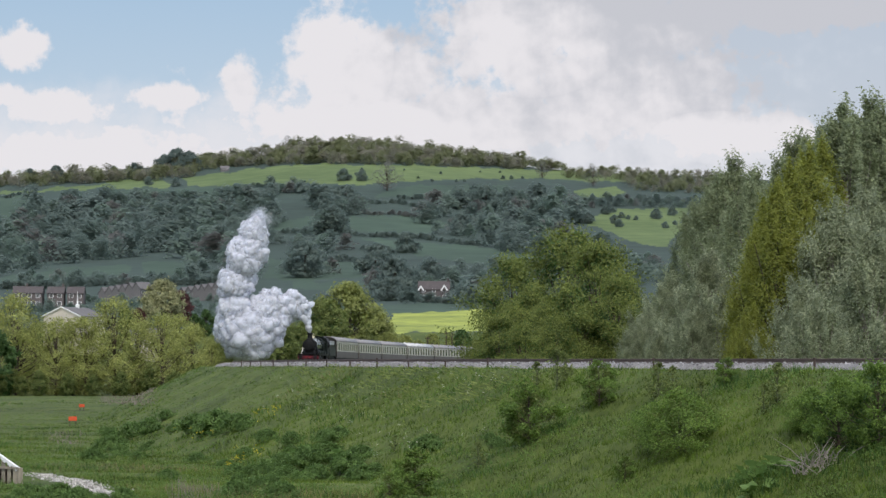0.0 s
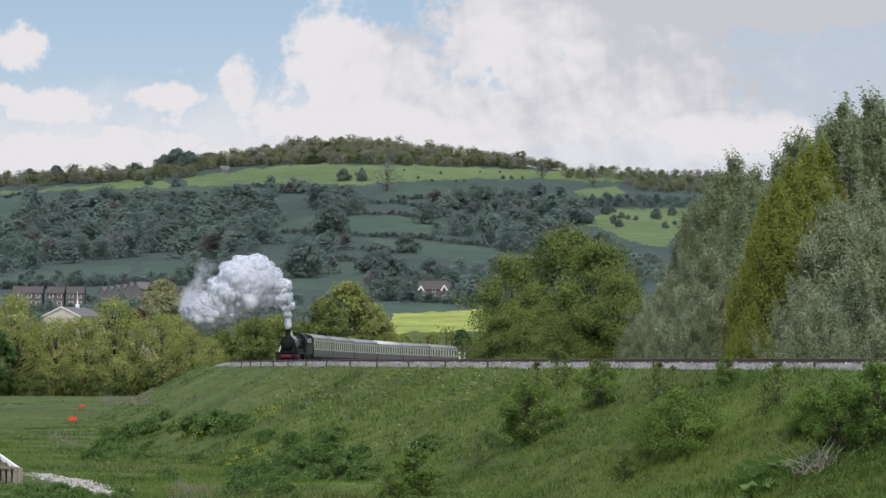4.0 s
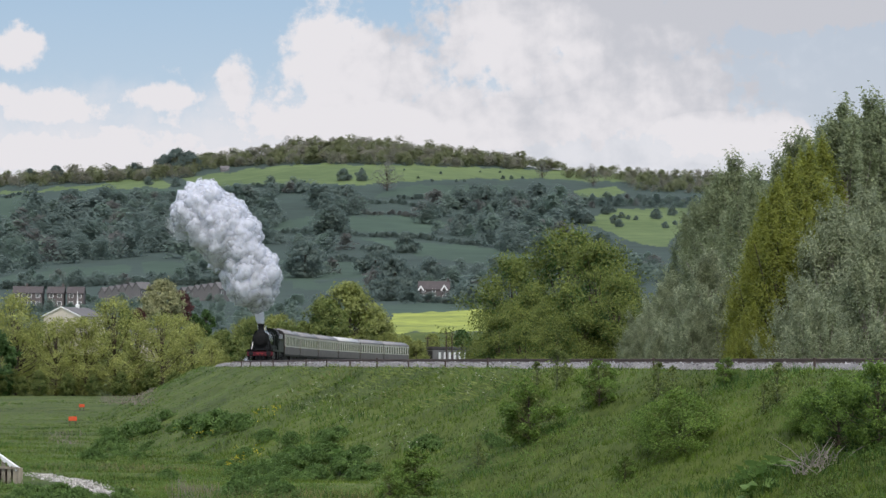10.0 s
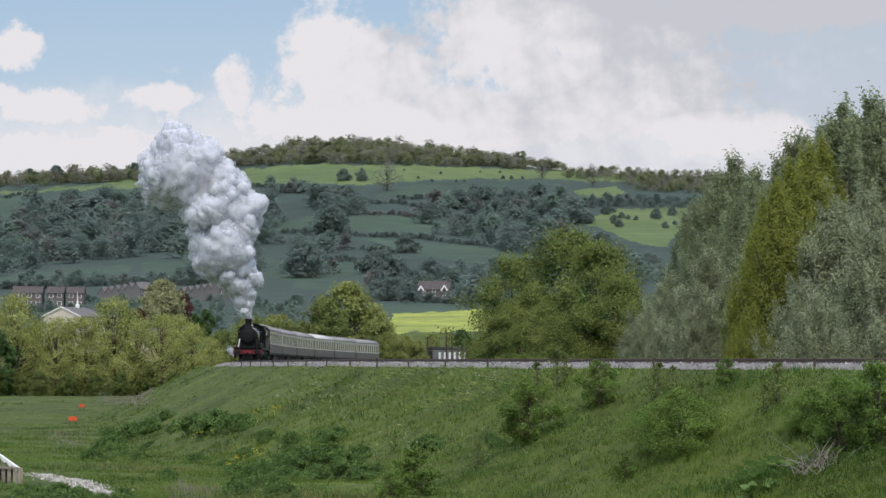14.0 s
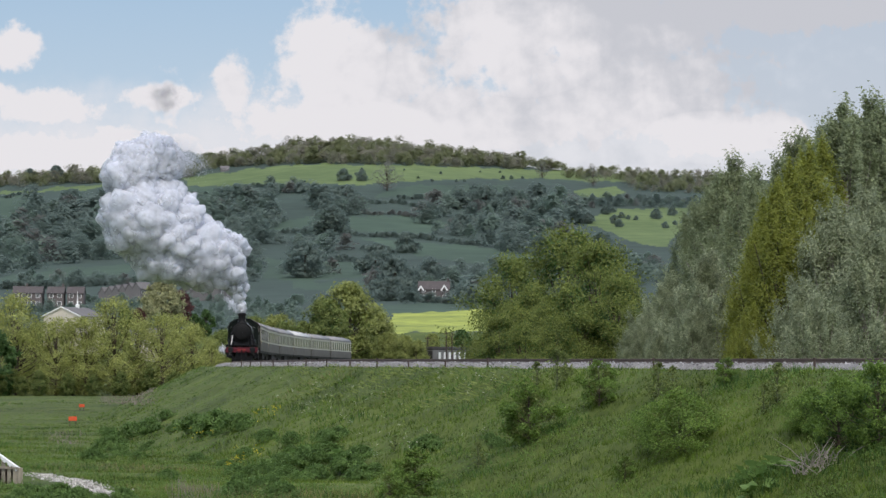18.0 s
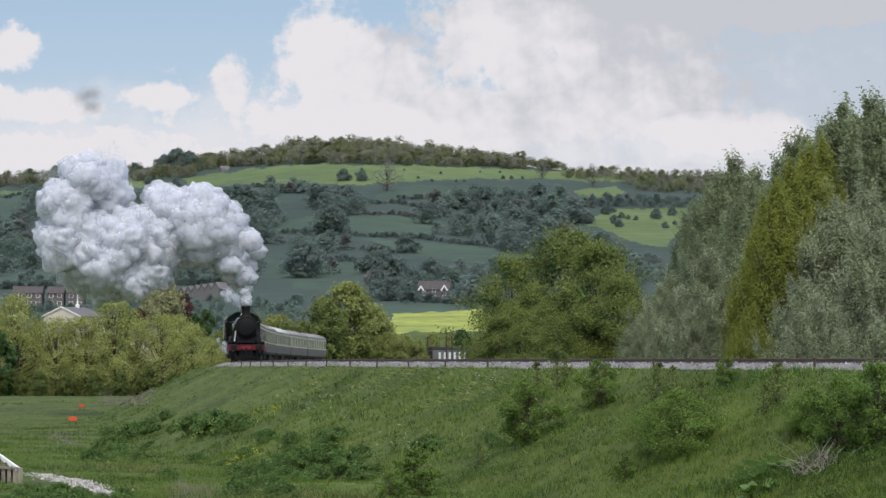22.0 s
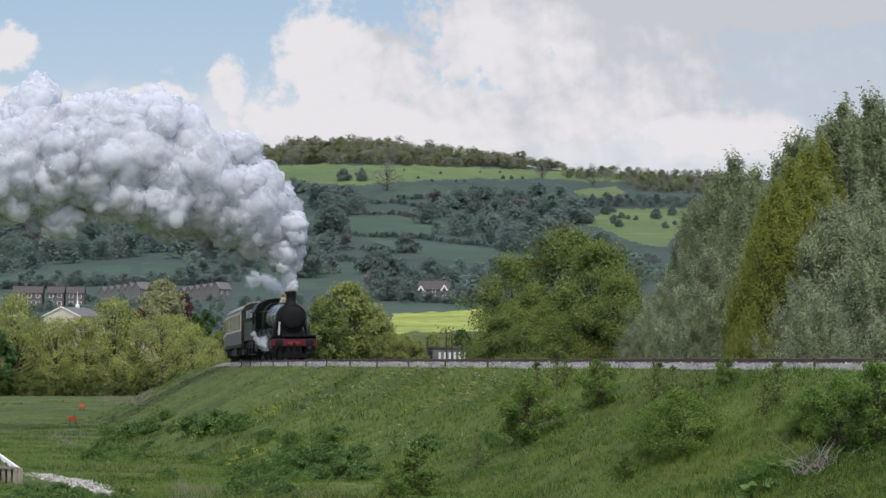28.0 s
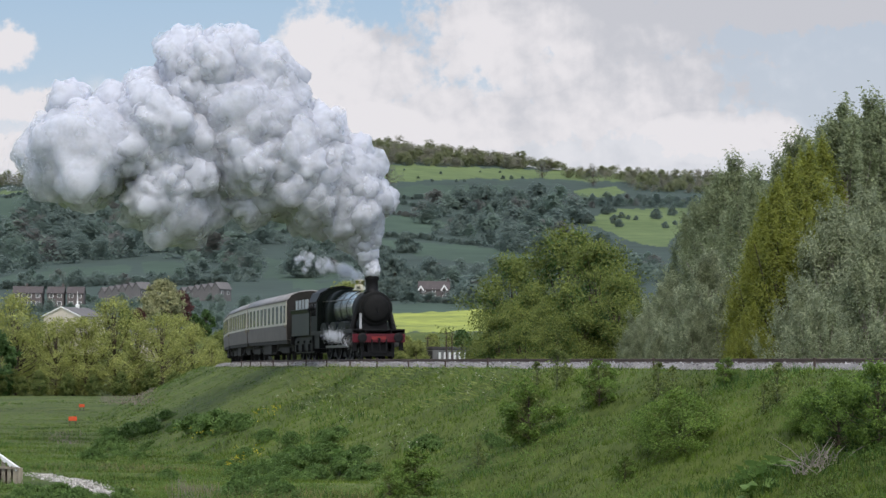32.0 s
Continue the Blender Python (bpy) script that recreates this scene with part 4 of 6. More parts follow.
for src, spots in ((bush, ((1060, 716, 0.95), (935, 782, 1.30), (735, 886, 1.05), (1285, 682, 0.55), (920, 742, 0.7), (690, 890, 0.6), (1105, 850, 0.45))),
                   (bush2, ((1200, 806, 1.0), (1165, 792, 0.7), (1230, 778, 0.62), (1420, 765, 0.55))), (bush3, ((1482, 806, 0.92), (1552, 795, 1.0), (1440, 772, 0.6), (1515, 770, 0.62)))):
    for i, (u, p, size) in enumerate(spots):
        set_on_bank(src if i == 0 else copy_thing(src, Matrix.Identity(4)), u, p, 63 * i, size)
weed = tree("tall_weeds", "broad", 1.2, 0.8, L_OLIVE, M_STEM, 420, 0.05, 205, 0.1, 14, "thin tall weeds with sparse leaves on the bank", "weeds")
for i, (u, p, size) in enumerate(((985, 690, 1.1), (950, 690, 0.8), (1165, 712, 1.0), (1190, 705, 0.8), (1375, 725, 1.05), (1350, 735, 0.7), (845, 830, 0.7), (1000, 678, 0.8), (1240, 720, 0.6), (700, 800, 0.5), (600, 720, 0.4))):
    set_on_bank(weed if i == 0 else copy_thing(weed, Matrix.Identity(4)), u, p, 51 * i, size)


def dead_twigs(u, p):
    rng = np.random.default_rng(7 + int(u))
    root = new("dead_branches")
    for _ in range(26):
        bm = bmesh.new()
        a = Vector((rng.uniform(-0.5, 0.5), rng.uniform(-0.3, 0.3), 0))
        b = a + Vector((rng.normal() * 0.45, rng.normal() * 0.3, rng.uniform(0.15, 0.75)))
        tube(a, a.lerp(b, 0.5) + Vector((0, 0, 0.08)), 0.016, 0.011, 4, bm)
        tube(a.lerp(b, 0.5) + Vector((0, 0, 0.08)), b, 0.011, 0.004, 4, bm)
        part("branch", bm, M_TWIG, root)
    set_on_bank(root, u, p)
    tagged(root, "pale dry dead branches lying on the bank", "branches")


dead_twigs(1440, 838)
dead_twigs(1462, 826)


def big_leaves(u, p, seed):
    rng = np.random.default_rng(seed)
    root = new("butterbur_plant")
    for k in range(7):
        r = rng.uniform(0.12, 0.24)
        a = rng.uniform(0, 6.28)
        bm = bmesh.new()
        mid = bm.verts.new((0, 0, -0.05))
        ring = [bm.verts.new((r * (1 + 0.12 * math.sin(5 * b)) * math.cos(b), r * (1 + 0.1 * math.cos(4 * b)) * math.sin(b), 0.03 * math.sin(3 * b))) for b in np.linspace(0.35, 5.93, 14)]
        for q, w in zip(ring, ring[1:]):
            bm.faces.new((mid, q, w))
        ob = part("leaf", bm, L_NETTLE, root)
        ob.matrix_basis = pose(0.5 * math.cos(a) * rng.uniform(0.3, 1.2), 0.4 * math.sin(a), rng.uniform(0.15, 0.4), rng.uniform(5, 45), rng.uniform(-20, 20), math.degrees(a))
        part("stalk", tube((ob.location.x * 0.3, ob.location.y * 0.3, -0.05), ob.location + Vector((0, 0, -0.04)), 0.015, 0.012, 5), L_NETTLE, root)
    set_on_bank(root, u, p)
    tagged(root, "large round bluish green leaves low on the bank", "plant", "butterbur")


for i, (u, p) in enumerate(((1340, 848), (1362, 842), (1330, 884), (545, 815), (1352, 834), (1376, 836), (1318, 856), (1348, 866), (560, 806), (600, 812))):
    big_leaves(u, p, 300 + i)

nettle = tree("nettle_patch", "broad", 0.62, 1.5, L_NETTLE, M_STEM, 2200, 0.055, 206, 0.05, 20, "patch of dark green nettles in the meadow", "nettles", limbs=14)
for i, (u, p, size) in enumerate(((195, 800, 1.1), (235, 775, 1.2), (265, 768, 1.1), (345, 765, 1.2), (385, 760, 1.3), (420, 762, 1.1), (545, 822, 1.0), (580, 815, 1.0), (500, 830, 0.9), (615, 835, 0.9),
                                  (460, 872, 0.8), (420, 880, 0.8), (500, 885, 0.8), (560, 852, 0.9), (640, 850, 0.8), (350, 820, 0.7), (300, 850, 0.6), (165, 815, 0.8), (220, 884, 0.55), (70, 900, 0.6), (25, 900, 0.6), (110, 896, 0.6))):
    set_on_bank(nettle if i == 0 else copy_thing(nettle, Matrix.Identity(4)), u, p, 77 * i, size)
rng = np.random.default_rng(88)
for u0, u1, p0, p1, count in ((180, 310, 742, 812, 16), (320, 450, 745, 772, 10), (470, 640, 775, 868, 18), (0, 190, 872, 900, 12), (330, 460, 800, 870, 6), (640, 900, 760, 880, 8)):
    for i in range(count):
        ob = set_on_bank(copy_thing(nettle, Matrix.Identity(4)), rng.uniform(u0, u1), rng.uniform(p0, p1), 61 * i, rng.uniform(0.35, 0.75))
        tagged(ob, "small clump of dark green nettles in the grass")


# ---- grass, stuff ----
TURF = [(275, 742), (300, 700), (360, 668), (420, 652), (600, 655), (520, 690), (440, 735), (330, 760)]
def grass(name, count, seed, material, tall, wide, test, label, blades=4, far=300.0):
    rng = np.random.default_rng(seed)
    d = 1 / rng.uniform(1 / far, 1 / 58, count)
    x = rng.uniform(-0.185, 0.185, count) * d
    gap, rz = track_gap(x, d)
    z = ground_z(x, d)
    u, p = 784 + LENS * x / d, SKYLINE - LENS * z / d
    keep = (gap > 2.3) & (land_use(x, d, z) == 0) & test(x, d, u, p, rng)
    x, d, z = x[keep], d[keep], z[keep]
    n = len(x)
    patch = 0.75 + 0.35 * wobble(x, d, 5.0, 2.2) + 0.25 * wobble(x, d, 1.3, 4.0)
    size = tall * np.repeat(patch, blades) * rng.uniform(0.55, 1.25, n * blades) * np.repeat(np.clip(gap[keep] / 4.0, 0.4, 1) * np.interp(d, [60, 105, 170, 300], [1.0, 1.0, 0.55, 0.3]), blades)
    # close grazed turf below the line
    turf = inside(TURF, u[keep] + 9 * wobble(x, d, 4.0, 0.7), p[keep] + 6 * wobble(x, d, 3.0, 1.9))
    size *= np.repeat(np.where(turf, 0.38, 1.0), blades)
    # trodden short grass beside the path
    trod = np.zeros(n, bool)
    for k in (0.0, 1.5, 3.0, 4.5, 6.0):
        trod |= (np.abs(x * (d + k) / d - np.interp(d + k, PATH_Y, PATH_X)) < 0.8) & (d + k < 95)
    size *= np.repeat(np.where(trod, 0.2, 1.0), blades)
    c = np.repeat(np.stack([x, d, z], 1), blades, 0) + np.stack([rng.normal(size=n * blades) * 0.12, rng.normal(size=n * blades) * 0.12, np.full(n * blades, -0.04)], 1)
    lean = rng.normal(size=(n * blades, 2)) * 0.32
    a = rng.uniform(0, 3.14, n * blades)
    w = wide * rng.uniform(0.6, 1.4, n * blades) * np.repeat(np.clip(d / 110, 0.7, 1.8), blades)
    side = np.stack([np.cos(a) * w, np.sin(a) * w * 0.4, np.zeros(n * blades)], 1)
    tip = c + np.stack([lean[:, 0] * size, lean[:, 1] * size, size], 1)
    v = np.stack([c - side, c + side, tip], 1).reshape(-1, 3)
    ob = raw_mesh(name, v, np.arange(len(v)).reshape(-1, 3), material)
    return tagged(ob, label, "grass", kind="stuff")


clumps = lambda x, d, u, p, r: wobble(x, d, 2.6, 9.1) + 0.5 * wobble(x, d, 7.0, 3.3) + r.normal(size=x.shape) * 0.15 > 0.45
everywhere = lambda x, d, u, p, r: np.ones(x.shape, bool)
grass("meadow_grass", 120000, 400, M_BLADE, 0.19, 0.018, everywhere, "long uneven green grass on bank and meadow")
grass("dead_stems", 160000, 404, M_DEADSTEM, 0.50, 0.012, lambda x, d, u, p, r: (((u > 180) & (u < 275) & (p > 682) & (p < 716)) | ((u > 90) & (u < 150) & (p > 765) & (p < 790)) | ((u > 310) & (u < 380) & (p > 862))) & ((r.uniform(size=x.shape) < 0.10) | ((p < 720) & (r.uniform(size=x.shape) < 0.8))), "purplish brown dead weed stems on the bank", 4)
grass("dry_grass", 30000, 401, M_STRAW, 0.42, 0.010, lambda x, d, u, p, r: (wobble(x, d, 9.0, 7.7) + r.normal(size=x.shape) * 0.22 > 0.62) | ((u > 195) & (u < 265) & (p < 705) & (r.uniform(size=x.shape) < 0.5)), "straw coloured dry grass stems", 3)


def ground_leaves(name, count, seed, material, size, test, label):
    """Low leafy weeds: small leaves lying among the grass."""
    rng = np.random.default_rng(seed)
    d = 1 / rng.uniform(1 / 190, 1 / 60, count)
    x = rng.uniform(-0.185, 0.185, count) * d
    gap, rz = track_gap(x, d)
    z = ground_z(x, d)
    u, p = 784 + LENS * x / d, SKYLINE - LENS * z / d
    keep = (gap > 3.2) & (land_use(x, d, z) == 0) & test(x, d, u, p, rng)
    pts = np.stack([x, d, z + rng.uniform(0.08, 0.24, count)], 1)[keep]
    facing = np.array([0, -0.55, 0.8]) + rng.normal(size=pts.shape) * 0.4
    v, f = leaf_cards(pts, size, rng, 1.1, None, facing)
    tagged(raw_mesh(name, v, f, material), label, "weeds", kind="stuff")


ground_leaves("leafy_weeds", 150000, 601, L_WEED, 0.036, lambda x, d, u, p, r: wobble(x, d, 3.1, 6.1) + 0.6 * wobble(x, d, 1.1, 2.1) + r.normal(size=x.shape) * 0.2 > 0.15, "low leafy green weeds among the grass")
ground_leaves("dark_weeds", 70000, 602, L_NETTLE, 0.045, lambda x, d, u, p, r: wobble(x, d, 4.3, 1.1) + 0.6 * wobble(x, d, 1.3, 8.1) + r.normal(size=x.shape) * 0.2 > 0.55, "patches of darker leafy weeds on the bank")


def flowers(name, count, seed, material, spots, label, size=0.05):
    rng = np.random.default_rng(seed)
    pts = []
    for u, p, su, sp in spots:
        for _ in range(count):
            q = bank_at(u + rng.normal() * su, p + rng.normal() * sp)
            pts.append((q.x, q.y, q.z + rng.uniform(0.2, 0.45)))
    pts = np.array(pts)
    pts = np.repeat(pts, 5, 0) + rng.normal(size=(len(pts) * 5, 3)) * 0.04
    v, f = leaf_cards(pts, size, rng, 1.0)
    tagged(raw_mesh(name, v, f, material), label, "flowers", kind="stuff")


def bent_stalks(count, seed):
    """Pale flowering stalks bowed over on the upper bank."""
    rng = np.random.default_rng(seed)
    d = 1 / rng.uniform(1 / 150, 1 / 70, count)
    x = rng.uniform(-0.06, 0.04, count) * d
    z = ground_z(x, d)
    u, p = 784 + LENS * x / d, SKYLINE - LENS * z / d
    keep = (track_gap(x, d)[0] > 3.4) & (u > 520) & (u < 940) & (p > 648) & (p < 700 + 45 * rng.uniform(size=count)) & (wobble(x, d, 2.6, 4.2) > -0.1)
    pts = [Vector(q) for q in np.stack([x, d, z], 1)[keep]]
    vs, fs = [], []
    for q in pts:
        tall, lean, turn = rng.uniform(0.18, 0.40), rng.uniform(0.15, 0.45), rng.uniform(-0.9, 0.9)
        side = Vector((math.cos(turn), math.sin(turn) * 0.4, 0))
        a, b, c = q, q + side * lean * 0.35 + Vector((0, 0, tall)), q + side * lean + Vector((0, 0, tall * 0.80))
        w = Vector((0.004, 0, 0.009))
        k = len(vs)
        vs += [a - w, a + w, b - w, b + w, c - w * 1.8, c + w * 1.8]
        fs += [(k, k + 1, k + 3, k + 2), (k + 2, k + 3, k + 5, k + 4)]
    tagged(raw_mesh("bent_stalks", vs, fs, M_TIP), "pale bent grass stalks on the upper bank", "grass", kind="stuff")


bent_stalks(9000, 610)
grass("rank_grass", 36000, 402, M_RANK, 0.36, 0.024, clumps, "taller dark green grass clumps on the bank")
# seed heads, their pale tips doubling as painted sun highlights
grass("grass_heads", 60000, 403, M_TIP, 0.25, 0.008, everywhere, "pale seed heads and painted sunlit tips above the green grass", 2)


flowers("yellow_flowers", 8, 501, M_FLOWER, ((425, 822, 7, 6), (458, 808, 5, 5), (490, 742, 8, 6), (405, 830, 6, 5), (355, 770, 20, 8), (478, 745, 14, 5)), "clusters of small yellow flowers in the grass", 0.036)
flowers("white_flowers", 20, 502, M_WHITEFLOWER, ((560, 700, 45, 14), (640, 740, 60, 16), (800, 700, 60, 20), (720, 790, 50, 18), (860, 680, 40, 8), (560, 730, 60, 18)), "scattered small white flower heads in the grass", 0.022)


# ---- meadow furniture ----
def warning_board(u, p, w, h):
    root = new("marker_board")
    part("board", box(-w / 2, w / 2, -0.02, 0.02, 0.35, 0.35 + h, 0.01), M_ORANGE, root, "faded orange red panel")
    for x in (-w / 3, w / 3):
        part("leg", box(x - 0.025, x + 0.025, -0.015, 0.015, -0.3, 0.5), M_POST, root)
    set_on_bank(root, u, p, 8)
    tagged(root, "orange red marker board standing in the meadow grass", "marker", "marker boards")


warning_board(146, 728, 0.42, 0.24)
warning_board(130, 754, 0.50, 0.26)


def picket_fence():
    root = new("wooden_fence")
    a, b = bank_at(-45, 857), bank_at(36, 857)
    way = b - a
    m = Matrix.Translation(a) @ pose(0, 0, 0, 0, 0, math.degrees(math.atan2(way.y, way.x)))
    run = way.length
    n = 8
    top = lambda x: 1.62 - 0.98 * x / run
    for i in range(n):
        x0, x1 = run * i / n, run * (i + 0.62) / n
        part("pale", box(x0, x1, -0.014, 0.014, 0.02, top(x1) - 0.10, 0.006), M_FENCEWOOD, root)
        bm = bmesh.new()
        x2 = run * (i + 0.98) / n
        prof = [(x0, top(x0) - 0.02), (x2, top(x2) - 0.02), (x2, top(x2) - 0.07), (x1, top(x2) - 0.14), (x0, top(x0) - 0.10)]
        a = [bm.verts.new((q, -0.05, z)) for q, z in prof]
        b = [bm.verts.new((q, 0.05, z)) for q, z in prof]
        for k in range(5):
            bm.faces.new((a[k], a[(k + 1) % 5], b[(k + 1) % 5], b[k]))
        bm.faces.new(a[::-1])
        bm.faces.new(b)
        part("cap", bm, M_WHITE, root, "white painted cap")
    part("mid_rail", box(0, run, -0.06, -0.016, 0.56, 0.64, 0.006), M_FENCEWOOD, root)
    part("end_post", box(run - 0.02, run + 0.10, -0.06, 0.08, -0.1, 0.62, 0.01), M_FENCEWOOD, root)
    # added dark sheet behind the pales, so their gaps come out dark
    part("backing", box(0, run, 0.08, 0.10, 0.05, 0.58), M_POST, root, "dark sheet filling the gaps between the pales")
    root.matrix_basis = m
    tagged(root, "silvered wooden fence with stepped white caps", "fence")


picket_fence()


def path_stones():
    """Loose pale stones lying along the gravel path."""
    rng = np.random.default_rng(15)
    n = 2600
    y = rng.uniform(58, 94, n)
    x = np.interp(y, PATH_Y, PATH_X) + rng.normal(size=n) * 0.26
    c = np.stack([x, y, ground_z(x, y) + 0.01], 1)
    base = np.array([(1, 0, 0), (-1, 0, 0), (0, 1, 0), (0, -1, 0), (0, 0, 1), (0, 0, -1)], float)
    tri = np.array([(0, 2, 4), (2, 1, 4), (1, 3, 4), (3, 0, 4), (2, 0, 5), (1, 2, 5), (3, 1, 5), (0, 3, 5)])
    r = rng.uniform(0.025, 0.075, (n, 1, 1))
    vv = c[:, None, :] + base[None] * r * rng.uniform(0.6, 1.3, (n, 6, 3)) + rng.normal(size=(n, 6, 3)) * r * 0.3
    ff = (tri[None] + 6 * np.arange(n)[:, None, None]).reshape(-1, 3)
    tagged(raw_mesh("path_stones", vv.reshape(-1, 3), ff, M_PATHSTONE), "loose pale stones on the gravel path", "stones", kind="stuff")


path_stones()


# ---- houses ----
def house(name, u, d, w, deep, eaves, ridge, wall, roof, turn, label, windows=2, chimney=True, along=True, up=0.0, storeys=2):
    """A gabled house; its long side runs along x unless along is False."""
    root = new(name)
    hw, hd = w / 2, deep / 2
    bm = bmesh.new()
    prof = [(-hd, -2.0), (hd, -2.0), (hd, eaves), (0, ridge), (-hd, eaves)]
    extrude_x(prof, -hw, hw, bm)
    part("wall", bm, wall, root)
    for s in (-1, 1):
        k = (ridge - eaves) / hd
        sl = [(0, ridge + 0.02), (s * (hd + 0.35), eaves - 0.35 * k + 0.02), (s * (hd + 0.35), eaves - 0.35 * k + 0.2), (0, ridge + 0.2)]
        part("roof", extrude_x(sl, -hw - 0.25, hw + 0.25), roof, root)
    for st in range(storeys):
        z = 0.9 + st * 2.6
        if z + 1.3 > eaves + 0.3:
            break
        for i in range(windows):
            x = -hw + w * (i + 0.5) / windows
            win = part("window", box(x - 0.75, x + 0.75, -hd - 0.06, -hd + 0.02, z - 0.08, z + 1.28), M_WHITE, root, "white window surround")
            part("pane", box(x - 0.62, x + 0.62, -hd - 0.075, -hd - 0.05, z, z + 1.2), M_GLASS, win)
    if chimney:
        part("chimney", box(hw - 0.9, hw - 0.3, -0.4, 0.4, ridge - 0.5, ridge + 1.1, 0.02), M_BRICKWALL, root)
    p = place(u, d, up)
    root.matrix_basis = pose(p.x, p.y, p.z, 0, 0, turn)
    return tagged(root, label, "house")


# brown estate houses
for i, u in enumerate((38, 62, 100, 135)):
    house("estate_house", u, 900, 5.6 if i else 5.0, 8, 5.0, 7.2, M_BRICKWALL, M_REDTILE, 3, "brown brick estate house with a low tiled roof", 2, i % 2 == 0, up=-0.2)
# stepped terrace of grey houses, gable after gable
for k, (u0, n) in enumerate(((192, 6), (332, 6))):
    for i in range(n):
        house("terrace_house", u0 + i * 12, 1000 - i * 3, 8.0, 3.4, 3.2, 5.4, M_STONEWALL, M_SLATE, 60, "grey roofed terrace house stepping up the slope", 2, False, up=0.45 * i - 0.6)
chapel = house("chapel", 132, 520, 13, 7.6, 5.6, 7.3, M_RENDER, M_SLATE, 75, "pale rendered chapel hall with a wide gable", 3, False, up=2.8, storeys=1)
part("bargeboard", extrude_x([(-4.2, 5.42), (0, 7.32), (4.2, 5.42), (4.2, 5.62), (0, 7.55), (-4.2, 5.62)], -6.8, -6.6), M_WHITE, chapel)
part("spire", lathe([(0.45, 6.8), (0.45, 8.0), (0.2, 8.2), (0.08, 9.2), (0.02, 10.8)], 8, Matrix.Translation((1.5, 0, 0))), M_WHITE, chapel, "slender white spire")
house("low_house", 260, 500, 6.0, 6, 2.6, 4.2, M_RENDER, M_SLATE, 5, "low house with a grey brown roof", 2, True, up=3.2, storeys=1)
gab = house("gabled_house", 768, 1010, 12, 7, 4.6, 7.6, M_BRICKWALL, M_REDTILE, 0, "brick house with white gables among trees", 3, True)
for x, w in ((-5.0, 1.7), (4.0, 2.1)):
    part("gable", extrude_x([(x - w / 2, 4.2), (x, 4.2 + w * 0.85), (x + w / 2, 4.2)], -1, 1), M_BRICKWALL, gab).matrix_basis = pose(0, -3.5, 0, 0, 0, -90)
    bm = extrude_x([(x - w / 2 - 0.5, 4.0), (x, 4.2 + w * 0.85 + 0.4), (x + w / 2 + 0.5, 4.0), (x + w / 2 - 0.1, 4.0), (x, 4.2 + w * 0.85 - 0.5), (x - w / 2 + 0.1, 4.0)], 1.0, 1.25)
    part("bargeboard", bm, M_WHITE, gab, "white painted gable boards").matrix_basis = pose(0, -3.5, 0, 0, 0, -90)


house("hill_barn", 397, uphill(397, 303).y, 8, 6, 2.4, 4.8, M_STONEWALL, M_SLATE, 8, "small grey stone barn on the hill crest", 2, False, storeys=1)


def pole(u, d, tall, label, name="utility_pole"):
    root = new(name)
    part("shaft", tube((0, 0, -0.5), (0, 0, tall), 0.13, 0.09, 8), M_POST, root)
    part("crossarm", box(-0.6, 0.6, -0.05, 0.05, tall - 0.5, tall - 0.35), M_POST, root)
    p = place(u, d)
    root.matrix_basis = pose(p.x, p.y, p.z)
    tagged(root, label, "pole")


pole(790, 470, 7.0, "dark wooden utility pole beside the yellow field")
pole(800, 465, 6.6, "dark wooden utility pole beside the yellow field")
pole(757, 520, 4.5, "slim pole in front of the yellow field")


# ---- train ----
def wheelset(parent, x, r, mat_, gauge=0.72, spokes=10, rim=0.13):
    """Two spoked wheels on an axle; turns as one."""
    bm = bmesh.new()
    for s in (-1, 1):
        y = s * gauge
        m = Matrix.Translation((0, y, 0)) @ Matrix.Rotation(math.pi / 2, 4, 'X')
        lathe([(r - 0.10, -rim / 2), (r, -rim / 2), (r, rim / 2), (r - 0.10, rim / 2), (r - 0.10, -rim / 2 + 0.001)], 24, m, bm)
        lathe([(0.14, -0.10), (0.14, 0.10)], 12, m, bm)
        for k in range(spokes):
            a = 2 * math.pi * k / spokes
            tube((0.1 * math.cos(a), y, 0.1 * math.sin(a)), ((r - 0.08) * math.cos(a), y, (r - 0.08) * math.sin(a)), 0.035, 0.03, 5, bm)
    tube((0, -gauge, 0), (0, gauge, 0), 0.08, 0.08, 10, bm)
    ob = part("wheelset", bm, mat_, parent)
    ob.location = (x, 0, r)
    return ob


WHEELS = []


